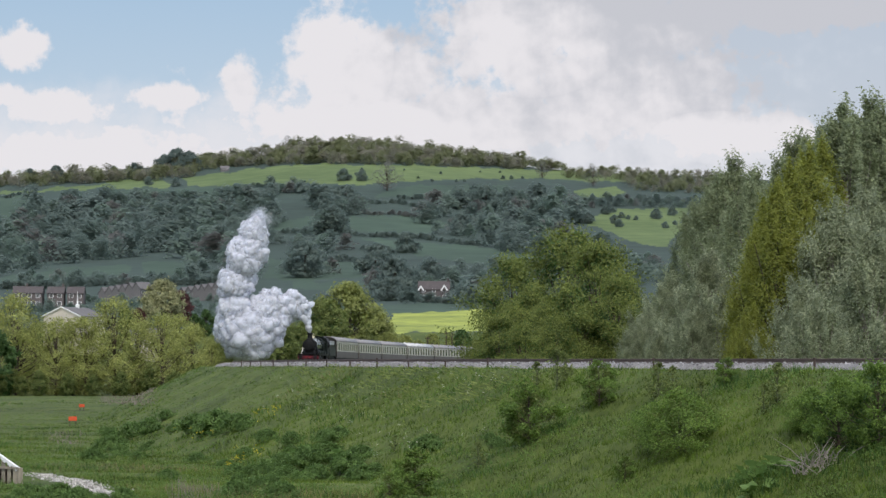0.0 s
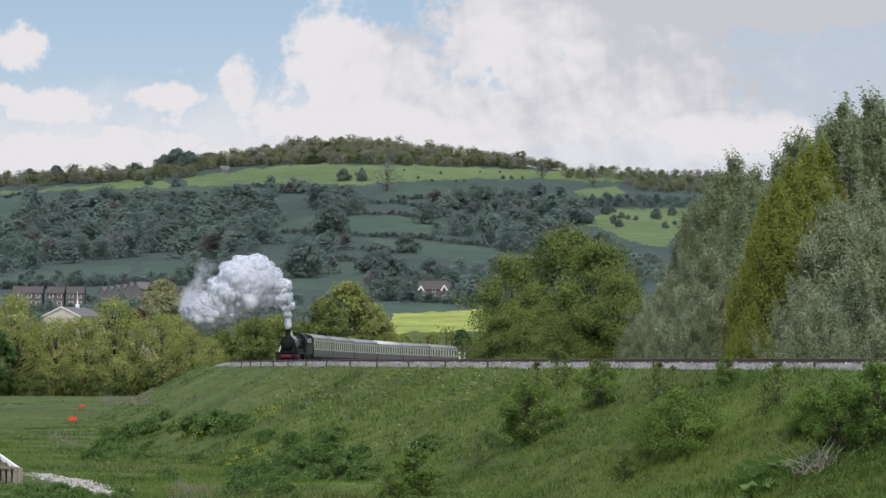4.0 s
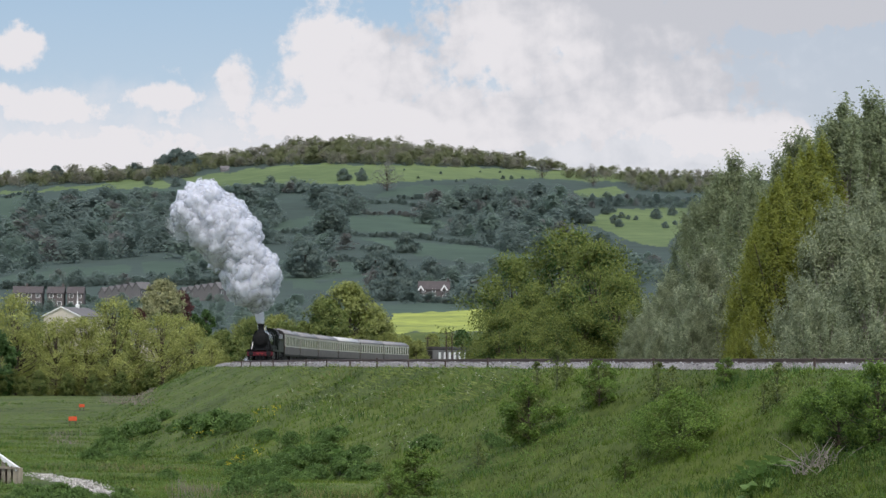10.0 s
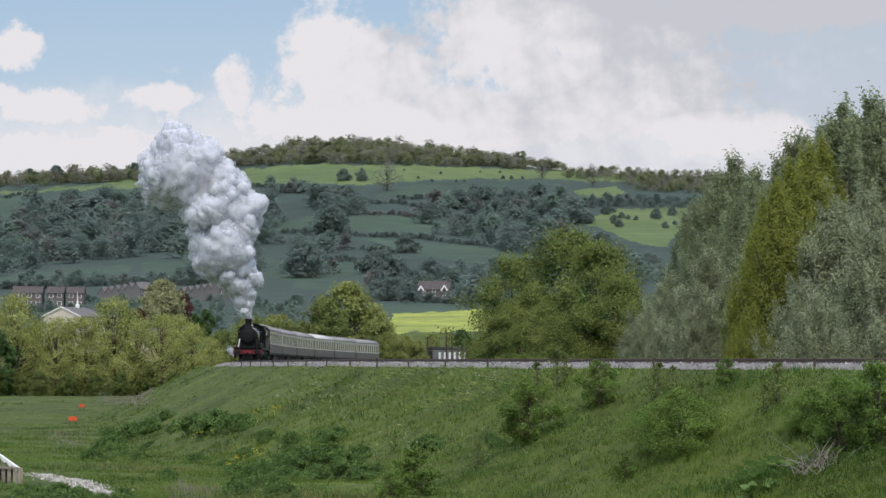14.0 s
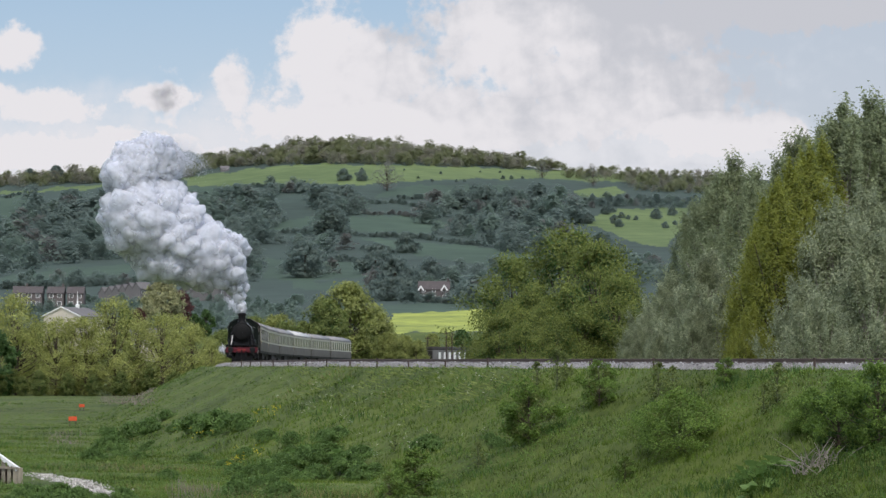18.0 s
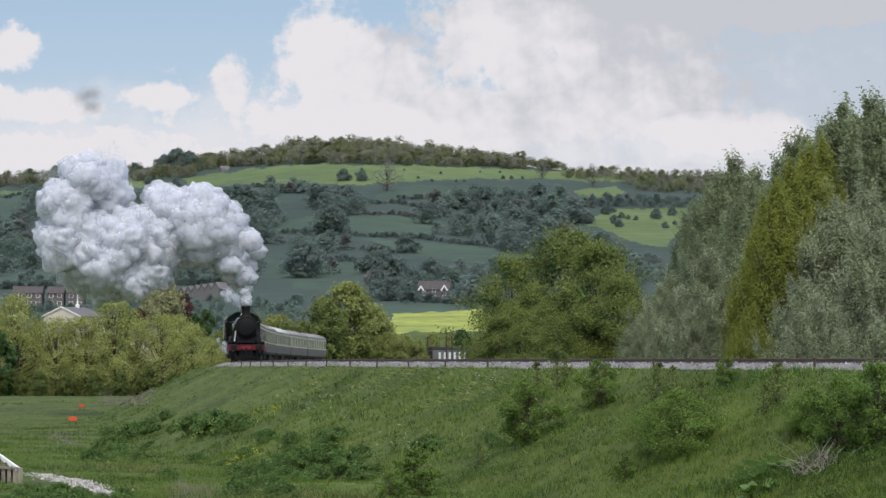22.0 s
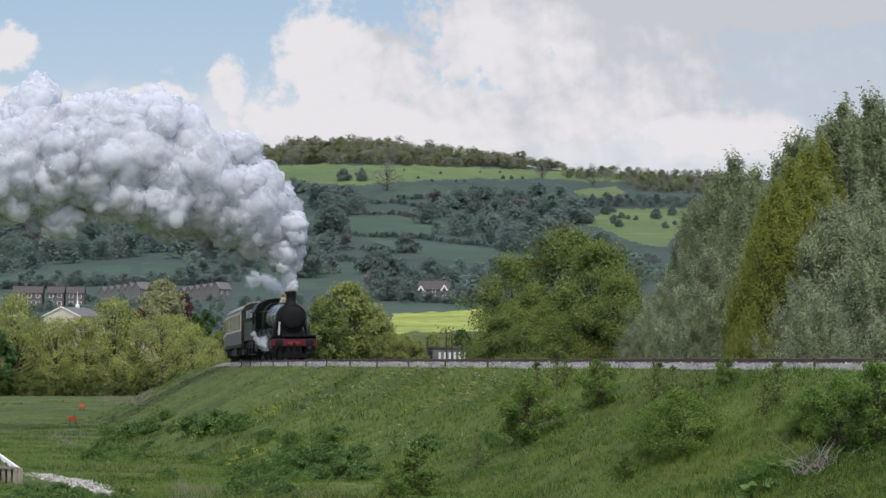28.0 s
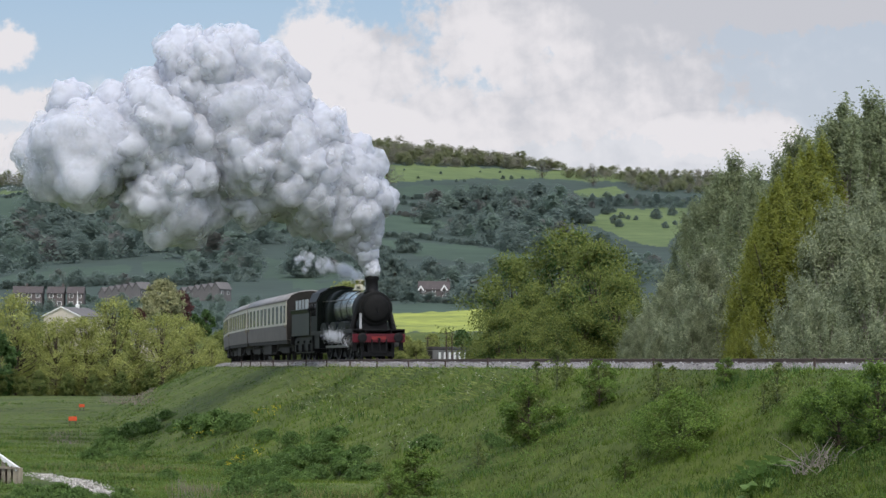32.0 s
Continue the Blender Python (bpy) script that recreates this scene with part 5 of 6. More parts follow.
def build_engine():
    root = new("steam_locomotive")
    # origin below the chimney, +x is forward
    smooth(part("smokebox", lathe([(0.05, 0), (0.55, 0.02), (0.62, 0.03), (0.76, 0.05), (0.81, 0.06), (0.81, 1.75), (0.79, 1.76)], 32, pose(0.95, 0, 2.45, 0, -90)), M_SOOT, root))
    smooth(part("smokebox_door", lathe([(0.66, 0), (0.66, 0.05), (0.55, 0.12), (0.30, 0.17), (0.02, 0.18)], 28, pose(0.96, 0, 2.45, 0, 90)), M_SOOT, root, "black dished smokebox door"))
    part("door_handle", tube((1.15, 0, 2.50), (1.22, 0, 2.50), 0.05, 0.05, 10, tube((1.2, 0, 2.50), (1.2, 0.05, 2.2), 0.02, 0.02, 6)), M_BLACK, root)
    smooth(part("boiler", lathe([(0.76, 0), (0.76, 0.01), (0.88, 4.3)], 32, pose(-0.8, 0, 2.52, 0, -90)), M_BOILER, root, "highly polished boiler barrel with a bright top"))
    for x in (-0.85, -2.2, -3.6, -5.0):
        r = 0.762 + 0.028 * (-0.85 - x) + 0.012
        smooth(part("boiler_band", lathe([(r, 0), (r, 0.06)], 32, pose(x, 0, 2.52, 0, -90)), M_BLACK, root))
    sec = [(0.92 * math.cos(a), 2.62 + 0.92 * math.sin(a)) for a in np.linspace(0, math.pi, 15)] + [(-0.92, 1.5), (0.92, 1.5)]
    smooth(part("firebox", extrude_x(sec, -7.4, -5.1), M_CABPAINT, root))
    smooth(part("chimney", lathe([(0.42, 3.18), (0.34, 3.30), (0.295, 3.42), (0.29, 3.78), (0.335, 3.85), (0.345, 3.95), (0.30, 4.03), (0.25, 4.04), (0.22, 3.9)], 24), M_BLACK, root, "black chimney with a capped rim"))
    smooth(part("safety_valve_bonnet", lathe([(0.38, 3.4), (0.30, 3.46), (0.235, 3.58), (0.225, 3.82), (0.255, 3.86), (0.25, 3.92), (0.15, 3.94)], 20, pose(-2.9, 0, 0)), M_BRASS, root, "polished brass safety valve bonnet"))
    # cab
    cab = [(1.22, 1.45), (1.26, 2.9), (1.05, 3.35), (0.6, 3.62), (0, 3.72), (-0.6, 3.62), (-1.05, 3.35), (-1.26, 2.9), (-1.22, 1.45)]
    part("cab_front", extrude_x(cab, -7.45, -7.38), M_CABPAINT, root)
    roof = [(1.34, 2.95), (1.12, 3.40), (0.63, 3.68), (0, 3.78), (-0.63, 3.68), (-1.12, 3.40), (-1.34, 2.95), (-1.30, 2.93), (-1.08, 3.36), (-0.6, 3.63), (0, 3.72), (0.6, 3.63), (1.08, 3.36), (1.30, 2.93)]
    part("cab_roof", extrude_x(roof, -9.5, -7.3), M_BLACK, root)
    for s in (-1, 1):
        bm = box(-9.0, -7.45, s * 1.24 - 0.02, s * 1.24 + 0.02, 1.4, 2.25)
        box(-7.75, -7.45, s * 1.24 - 0.02, s * 1.24 + 0.02, 2.25, 2.98, 0, bm)
        box(-8.55, -8.48, s * 1.24 - 0.02, s * 1.24 + 0.02, 2.25, 2.98, 0, bm)
        part("cab_side", bm, M_CABPAINT, root)
        part("handrail", tube((-9.05, s * 1.28, 1.3), (-9.05, s * 1.28, 2.5), 0.02, 0.02, 6), M_STEEL, root)
        part("boiler_handrail", tube((0.8, s * 0.90, 2.9), (-7.3, s * 1.0, 2.95), 0.02, 0.02, 6), M_STEEL, root)
        part("running_plate", box(-9.1, 1.50, s * 1.02 - 0.26, s * 1.02 + 0.26, 1.42, 1.47, 0.01), M_BLACK, root)
        part("valance", box(-9.1, 1.50, s * 1.26 - 0.015, s * 1.26 + 0.015, 1.26, 1.42), M_BLACK, root)
        part("frame_plate", box(-9.0, 1.5, s * 0.62 - 0.02, s * 0.62 + 0.02, 0.75, 1.42), M_BLACK, root)
        for x in (-1.9, -4.2, -6.6):
            arch = [(0.95 * math.cos(a) + x, 1.47 + 0.42 * math.sin(a)) for a in np.linspace(0, math.pi, 12)]
            bm = bmesh.new()
            for yy in (s * 0.80, s * 1.1):
                bm.faces.new([bm.verts.new((px, yy, pz)) for px, pz in arch])
            a, b = bm.faces[:] if hasattr(bm.faces, "ensure_lookup_table") and not bm.faces.ensure_lookup_table() else ()
            va, vb = list(a.verts), list(b.verts)
            for i in range(len(va) - 1):
                bm.faces.new((va[i], va[i + 1], vb[i + 1], vb[i]))
            part("splasher", bm, M_CABPAINT, root)
        smooth(part("cylinder", tube((0.55, s * 1.05, 0.95), (-0.55, s * 1.05, 0.95), 0.33, 0.33, 20), M_BLACK, root))
        part("cylinder_cover", tube((0.62, s * 1.05, 0.95), (0.55, s * 1.05, 0.95), 0.30, 0.31, 20), M_STEEL, root)
        part("slide_bar", box(-1.9, -0.5, s * 1.05 - 0.04, s * 1.05 + 0.04, 1.10, 1.16), M_STEEL, root)
        part("steam_pipe", tube((0.1, s * 0.70, 2.5), (0.1, s * 1.0, 1.45), 0.13, 0.13, 14), M_BLACK, root)
        part("coupling_rod", box(-6.7, -1.8, s * 0.93 - 0.03, s * 0.93 + 0.03, 0.62, 0.74), M_STEEL, root)
        # front brackets and steps
        # one stay pale, its twin black: sun on one side put into colour
        part("front_strut", tube((0.92, s * 0.74, 2.20), (1.40, s * 0.84, 1.45), 0.06, 0.06, 8), M_SUNSTEEL if s < 0 else M_BLACK, root, "front stay coloured as sunlit steel" if s < 0 else "front stay coloured black as its shaded twin")
        part("buffer_stock", tube((1.60, s * 0.87, 1.05), (1.90, s * 0.87, 1.05), 0.13, 0.10, 16), M_BLACK, root)
        part("buffer_head", lathe([(0.05, 0), (0.22, 0.02), (0.23, 0.05), (0.15, 0.08)], 20, pose(1.90, s * 0.87, 1.05, 0, 90)), M_BLACK, root, "round black buffer head")
        part("cab_step", box(-8.9, -8.4, s * 1.15 - 0.1, s * 1.15 + 0.1, 0.45, 0.49, 0, box(-8.9, -8.86, s * 1.15 - 0.08, s * 1.15 + 0.08, 0.45, 1.3)), M_BLACK, root)
        part("lamp_iron", box(1.54, 1.56, s * 0.75 - 0.03, s * 0.75 + 0.03, 1.47, 1.68), M_BLACK, root)
        part("front_step", box(1.25, 1.5, s * 1.12 - 0.12, s * 1.12 + 0.12, 0.45, 0.48, 0, box(1.35, 1.39, s * 1.12 - 0.1, s * 1.12 + 0.1, 0.45, 1.3)), M_BLACK, root)
    part("buffer_beam", box(1.50, 1.60, -1.27, 1.27, 0.84, 1.24, 0.01), M_RED, root, "bright red buffer beam")
    part("number_panel", box(1.60, 1.605, -0.35, 0.35, 0.97, 1.12), M_NUMBER, root, "orange painted panel with plain bars")
    part("coupling_hook", box(1.60, 1.80, -0.05, 0.05, 0.92, 1.06, 0.015, tube((1.7, 0, 0.95), (1.7, 0, 0.45), 0.04, 0.04, 6)), M_BLACK, root)
    part("ash_pan", box(-8.6, -2.6, -0.55, 0.55, 0.35, 1.4, 0.05), M_BLACK, root)
    part("bogie", box(-1.4, 1.35, -0.5, 0.5, 0.3, 0.95, 0.05), M_BLACK, root, "black leading bogie frame")
    part("cab_floor", box(-9.1, -7.4, -1.15, 1.15, 0.6, 1.4, 0.03), M_BLACK, root)
    part("brake_gear", box(-7.4, 1.3, -0.7, 0.7, 0.18, 0.4, 0.03), M_BLACK, root)
    part("saddle", box(-0.9, 0.8, -0.58, 0.58, 1.35, 1.95, 0.03), M_BLACK, root, "black smokebox saddle")
    part("front_platform", box(0.9, 1.50, -1.27, 1.27, 1.40, 1.45, 0.01), M_BLACK, root)
    for s in (-1, 1):
        part("rail_guard", box(1.3, 1.36, s * 0.75 - 0.05, s * 0.75 + 0.05, 0.12, 0.9), M_BLACK, root)
        part("vacuum_pipe", tube((1.7, s * 0.35, 0.45), (1.68, s * 0.35, 0.98), 0.04, 0.04, 8), M_BLACK, root)
    for x, r, sp in ((0.85, 0.46, 8), (-0.95, 0.46, 8), (-1.9, 0.88, 16), (-4.2, 0.88, 16), (-6.6, 0.88, 16)):
        WHEELS.append((wheelset(root, x, r, M_BLACK, spokes=sp), r))
    return tagged(root, "black and dark green steam locomotive with red buffer beam", "locomotive", "train")


def build_tender():
    root = new("coal_tender")
    # origin in the middle of the tender
    side = [(1.22, 1.3), (1.22, 2.45), (1.33, 2.65), (1.30, 2.67), (1.17, 2.47), (1.17, 1.3)]
    for s in (-1, 1):
        part("tank_side", extrude_x([(s * a, b) for a, b in side], -2.9, 2.9), M_TENDER, root, "dark green tender side with a flared top")
        bm = box(-1.5, 2.5, s * 1.20 - 0.02, s * 1.20 + 0.02, 2.68, 3.16, 0.01)
        part("raised_side_sheet", bm, M_TARP, root, "pale grey raised upper side sheet")
        for x in (-0.6, 0.6, 1.6):
            part("side_rib", box(x - 0.04, x + 0.04, s * 1.235 - 0.014, s * 1.235 + 0.014, 2.70, 3.14), M_POST, root)
        part("frame_plate", box(-3.0, 3.0, s * 1.0 - 0.03, s * 1.0 + 0.03, 0.55, 1.2), M_BLACK, root)
        for x in (-2.0, 0, 2.0):
            part("axle_box", box(x - 0.16, x + 0.16, s * 1.08 - 0.08, s * 1.08 + 0.08, 0.45, 0.85, 0.02), M_BLACK, root)
            part("leaf_spring", box(x - 0.5, x + 0.5, s * 1.08 - 0.05, s * 1.08 + 0.05, 0.92, 1.04, 0.02), M_BLACK, root)
    part("tank_back", box(-2.95, -2.85, -1.2, 1.2, 1.3, 2.7, 0.02), M_GREENPAINT, root)
    part("tank_floor", box(-3.0, 3.0, -0.95, 0.95, 0.4, 1.32), M_BLACK, root)
    rng = np.random.default_rng(3)
    bm = bmesh.new()
    for _ in range(70):
        g = bmesh.ops.create_icosphere(bm, subdivisions=1, radius=rng.uniform(0.12, 0.28))
        c = Vector((rng.uniform(-2.0, 2.4), rng.uniform(-0.95, 0.95), rng.uniform(2.3, 2.85)))
        for v in g["verts"]:
            v.co = c + v.co * rng.uniform(0.75, 1.2)
    tagged(part("coal_load", bm, M_COAL, root), "heap of black coal", kind="stuff")
    part("coal_floor", box(-2.8, 2.8, -1.15, 1.15, 1.9, 2.4), M_COAL, root)
    part("rear_beam", box(-3.05, -2.95, -1.25, 1.25, 0.85, 1.3), M_BLACK, root)
    for x in (-2.0, 0.0, 2.0):
        WHEELS.append((wheelset(root, x, 0.62, M_BLACK, spokes=10), 0.62))
    return tagged(root, "dark green coal tender with pale raised sides", "tender", "train")


COACH_ROOF = [(1.36, 3.22), (1.30, 3.38), (1.10, 3.56), (0.75, 3.71), (0.38, 3.79), (0, 3.82)]
COACH_ROOF = COACH_ROOF + [(-a, b) for a, b in COACH_ROOF[-2::-1]]


def build_coach(name, roof_mat, upper, label, windows=9):
    root = new(name)
    h = 9.75
    body = [(1.33, 1.12), (1.37, 1.9), (1.36, 3.22), (-1.36, 3.22), (-1.37, 1.9), (-1.33, 1.12)]
    part("body_lower", extrude_x([(1.33, 1.12), (1.37, 1.92), (-1.37, 1.92), (-1.33, 1.12)], -h, h), M_BROWN, root, "chocolate brown lower panels")
    part("body_upper", extrude_x([(1.37, 1.923), (1.36, 3.22), (-1.36, 3.22), (-1.37, 1.923)], -h, h), upper, root)
    smooth(part("roof", extrude_x(COACH_ROOF, -h - 0.03, h + 0.03), roof_mat, root))
    for s in (-1, 1):
        part("gutter", box(-h, h, s * 1.37 - 0.025, s * 1.37 + 0.025, 3.2, 3.25), M_BROWN, root)
        step = 2 * (h - 1.1) / windows
        first = None
        for i in range(windows):
            x = -h + 1.1 + step * (i + 0.5)
            if first is None:
                bm = box(-0.235 * step, 0.235 * step, -0.02, 0.02, 2.04, 3.0, 0.01)
                first = part("window", bm, M_GLASS, root)
                first.location = (x, s * 1.378, 0)
            else:
                share("window", first, root, Matrix.Translation((x, s * 1.378, 0)))
        for x in (-h + 0.6, h - 0.6):
            part("door_window", box(x - 0.24, x + 0.24, s * 1.378 - 0.02, s * 1.378 + 0.02, 2.05, 2.98, 0.01), M_GLASS, root)
            part("door_handle", box(x + 0.3, x + 0.36, s * 1.385 - 0.02, s * 1.385 + 0.02, 1.75, 1.95), M_BRASS, root)
        part("sole_bar", box(-h, h, s * 1.25 - 0.05, s * 1.25 + 0.05, 0.92, 1.12), M_UNDER, root)
        part("truss", tube((-5, s * 1.1, 0.95), (-3, s * 1.1, 0.45), 0.04, 0.04, 6, tube((-3, s * 1.1, 0.45), (3, s * 1.1, 0.45), 0.04, 0.04, 6, tube((3, s * 1.1, 0.45), (5, s * 1.1, 0.95), 0.04, 0.04, 6))), M_UNDER, root)
        part("battery_box", box(-2.2, 1.6, s * 0.95 - 0.25, s * 0.95 + 0.25, 0.38, 0.92, 0.03), M_UNDER, root)
    part("floor_pan", box(-h + 0.1, h - 0.1, -0.9, 0.9, 0.55, 1.12), M_UNDER, root)
    for e in (-1, 1):
        part("end_panel", extrude_x([(1.30, 1.15), (1.33, 1.9), (1.32, 3.2), (1.06, 3.54), (0.7, 3.69), (0, 3.78), (-0.7, 3.69), (-1.06, 3.54), (-1.32, 3.2), (-1.33, 1.9), (-1.30, 1.15)], e * (h + 0.04) - 0.02, e * (h + 0.04) + 0.02), M_UNDER, root)
        part("gangway", box(e * (h + 0.19) - 0.13, e * (h + 0.19) + 0.13, -0.5, 0.5, 1.1, 3.25, 0.04), M_UNDER, root, "black folded corridor bellows")
        for s in (-1, 1):
            part("buffer", tube((e * (h + 0.02), s * 0.87, 1.05), (e * (h + 0.30), s * 0.87, 1.05), 0.09, 0.2, 12), M_UNDER, root)
        bx = e * 7.1
        for s in (-1, 1):
            part("bogie_frame", box(bx - 1.7, bx + 1.7, s * 1.0 - 0.06, s * 1.0 + 0.06, 0.42, 0.72, 0.04), M_UNDER, root)
        for x in (bx - 1.3, bx + 1.3):
            WHEELS.append((wheelset(root, x, 0.46, M_UNDER, spokes=5), 0.46))
    for x in (-7.5, -4.5, -1.5, 1.5, 4.5, 7.5):
        part("roof_vent", box(x - 0.2, x + 0.2, 0.25, 0.55, 3.74, 3.86, 0.03), roof_mat, root)
    return tagged(root, label, "coach", "train")


engine = build_engine()
tender = build_tender()
COACHES = [build_coach("passenger_coach", r, M_CREAM, "cream and brown passenger coach with a %s roof" % w)
           for r, w in ((M_ROOF, "grey"), (M_ROOF, "grey"), (M_ROOF, "grey"), (M_ROOFPALE, "pale"), (M_ROOF, "grey"), (M_ROOF, "grey"))]


def stored_coach():
    root = new("stored_coach")
    part("body", extrude_x([(1.33, 0.6), (1.37, 1.9), (1.36, 3.22), (-1.36, 3.22), (-1.37, 1.9), (-1.33, 0.6)], -9.5, 9.5), M_STONEWALL, root)
    smooth(part("roof", extrude_x(COACH_ROOF, -9.6, 9.6), M_UNDER, root, "dark weathered roof"))
    for i in range(8):
        for s in (-1, 1):
            part("window", box(-8 + i * 2.1 - 0.45, -8 + i * 2.1 + 0.45, s * 1.38 - 0.02, s * 1.38 + 0.02, 1.5, 2.8), M_WHITE, root, "whitened window")
    part("end_panel", box(9.5, 9.56, -1.3, 1.3, 0.7, 3.0), M_UNDER, root, "dark coach end")
    part("gangway", box(9.56, 9.8, -0.5, 0.5, 0.8, 2.9, 0.03), M_UNDER, root)
    for x in (-7, 7):
        part("bogie", box(x - 1.7, x + 1.7, -1.1, 1.1, 0.05, 0.65, 0.05), M_UNDER, root)
    for s in (-1, 1):
        part("end_sheet", box(-11.3, -9.65, s * 1.3 - 0.05, s * 1.3 + 0.05, 0.3, 3.1, 0.04), M_TARP, root, "pale tarpaulin over the coach end")
    return tagged(root, "grey stored railway coach with a dark roof and whitened windows", "coach")


sc = stored_coach()
sc.matrix_basis = pose(1.1, 478, -1.35, 0, 0, -90 - 26)


# ---- steam ----
def chimney_at(t):
    s = chimney_s(t)
    return on_track(s, 0, 4.2), np.interp(s, TS, TH)


PLUME_T, PLUME_FORM = [], []


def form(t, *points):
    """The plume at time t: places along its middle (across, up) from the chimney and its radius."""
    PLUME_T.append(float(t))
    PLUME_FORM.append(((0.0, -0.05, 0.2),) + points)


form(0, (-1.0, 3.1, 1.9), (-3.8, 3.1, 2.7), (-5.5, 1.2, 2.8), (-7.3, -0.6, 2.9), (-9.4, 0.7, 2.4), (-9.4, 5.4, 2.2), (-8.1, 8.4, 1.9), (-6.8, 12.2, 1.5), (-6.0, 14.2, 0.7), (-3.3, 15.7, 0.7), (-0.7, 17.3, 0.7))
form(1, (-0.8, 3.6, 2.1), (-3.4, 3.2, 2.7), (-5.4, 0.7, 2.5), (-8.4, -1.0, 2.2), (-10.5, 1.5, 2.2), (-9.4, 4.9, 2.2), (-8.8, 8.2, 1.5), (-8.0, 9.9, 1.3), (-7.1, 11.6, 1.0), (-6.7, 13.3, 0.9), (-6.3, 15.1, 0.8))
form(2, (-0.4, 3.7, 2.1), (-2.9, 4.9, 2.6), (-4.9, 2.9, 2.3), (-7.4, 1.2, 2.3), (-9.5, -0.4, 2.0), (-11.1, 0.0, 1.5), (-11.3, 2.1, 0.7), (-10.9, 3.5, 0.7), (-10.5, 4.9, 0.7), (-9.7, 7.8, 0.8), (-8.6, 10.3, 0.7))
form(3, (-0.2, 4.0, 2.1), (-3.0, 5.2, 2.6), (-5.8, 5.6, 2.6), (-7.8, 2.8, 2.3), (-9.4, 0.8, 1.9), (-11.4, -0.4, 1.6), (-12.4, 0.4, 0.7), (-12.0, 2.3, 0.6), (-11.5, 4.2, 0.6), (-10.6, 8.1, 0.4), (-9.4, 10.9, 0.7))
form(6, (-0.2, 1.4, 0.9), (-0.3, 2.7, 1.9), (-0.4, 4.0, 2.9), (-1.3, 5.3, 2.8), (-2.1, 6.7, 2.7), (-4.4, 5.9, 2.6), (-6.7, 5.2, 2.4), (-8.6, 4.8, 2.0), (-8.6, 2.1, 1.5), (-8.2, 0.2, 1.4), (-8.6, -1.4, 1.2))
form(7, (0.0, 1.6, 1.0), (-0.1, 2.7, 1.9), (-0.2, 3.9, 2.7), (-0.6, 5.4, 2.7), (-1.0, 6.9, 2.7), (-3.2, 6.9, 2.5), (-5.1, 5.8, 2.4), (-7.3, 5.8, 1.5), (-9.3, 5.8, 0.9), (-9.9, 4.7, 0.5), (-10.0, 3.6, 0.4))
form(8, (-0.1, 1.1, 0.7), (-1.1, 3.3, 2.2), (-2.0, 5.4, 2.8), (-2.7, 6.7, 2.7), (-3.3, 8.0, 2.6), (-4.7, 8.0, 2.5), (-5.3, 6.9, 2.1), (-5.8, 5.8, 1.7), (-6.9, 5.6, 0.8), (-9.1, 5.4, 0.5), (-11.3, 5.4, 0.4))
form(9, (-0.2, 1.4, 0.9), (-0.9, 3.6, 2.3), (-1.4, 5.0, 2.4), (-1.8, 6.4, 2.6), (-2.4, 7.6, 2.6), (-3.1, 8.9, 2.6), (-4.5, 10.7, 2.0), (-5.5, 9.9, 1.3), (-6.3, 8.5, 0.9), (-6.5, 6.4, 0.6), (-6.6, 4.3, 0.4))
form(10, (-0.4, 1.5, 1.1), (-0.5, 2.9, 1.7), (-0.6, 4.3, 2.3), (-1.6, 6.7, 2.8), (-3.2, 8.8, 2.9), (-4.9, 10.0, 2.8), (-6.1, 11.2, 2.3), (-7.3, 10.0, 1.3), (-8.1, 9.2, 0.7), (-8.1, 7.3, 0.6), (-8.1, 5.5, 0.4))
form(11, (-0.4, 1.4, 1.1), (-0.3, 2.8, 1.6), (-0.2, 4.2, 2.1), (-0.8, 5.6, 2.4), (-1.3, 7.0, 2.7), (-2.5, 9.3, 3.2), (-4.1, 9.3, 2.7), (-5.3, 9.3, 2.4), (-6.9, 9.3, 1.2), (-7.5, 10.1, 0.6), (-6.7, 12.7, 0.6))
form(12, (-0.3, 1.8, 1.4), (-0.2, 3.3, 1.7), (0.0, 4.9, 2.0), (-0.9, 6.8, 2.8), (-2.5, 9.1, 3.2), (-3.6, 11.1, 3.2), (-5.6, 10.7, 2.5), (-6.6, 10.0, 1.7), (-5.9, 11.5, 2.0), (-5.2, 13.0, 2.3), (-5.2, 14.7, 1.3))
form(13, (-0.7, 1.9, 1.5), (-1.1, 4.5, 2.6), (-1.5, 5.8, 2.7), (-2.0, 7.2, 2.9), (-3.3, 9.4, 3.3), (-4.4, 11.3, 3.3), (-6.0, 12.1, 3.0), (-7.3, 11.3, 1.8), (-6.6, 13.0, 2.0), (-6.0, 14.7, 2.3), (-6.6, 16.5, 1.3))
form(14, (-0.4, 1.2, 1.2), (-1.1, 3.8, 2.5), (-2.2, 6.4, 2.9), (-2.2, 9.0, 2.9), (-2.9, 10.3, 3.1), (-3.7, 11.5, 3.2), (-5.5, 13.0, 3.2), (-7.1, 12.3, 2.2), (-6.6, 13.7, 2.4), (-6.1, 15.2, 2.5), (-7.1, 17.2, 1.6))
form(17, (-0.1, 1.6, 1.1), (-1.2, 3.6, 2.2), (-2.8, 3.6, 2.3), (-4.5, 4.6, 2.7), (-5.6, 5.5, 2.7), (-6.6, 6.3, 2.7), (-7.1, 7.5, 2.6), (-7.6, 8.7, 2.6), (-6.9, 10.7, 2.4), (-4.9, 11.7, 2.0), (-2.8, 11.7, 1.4))
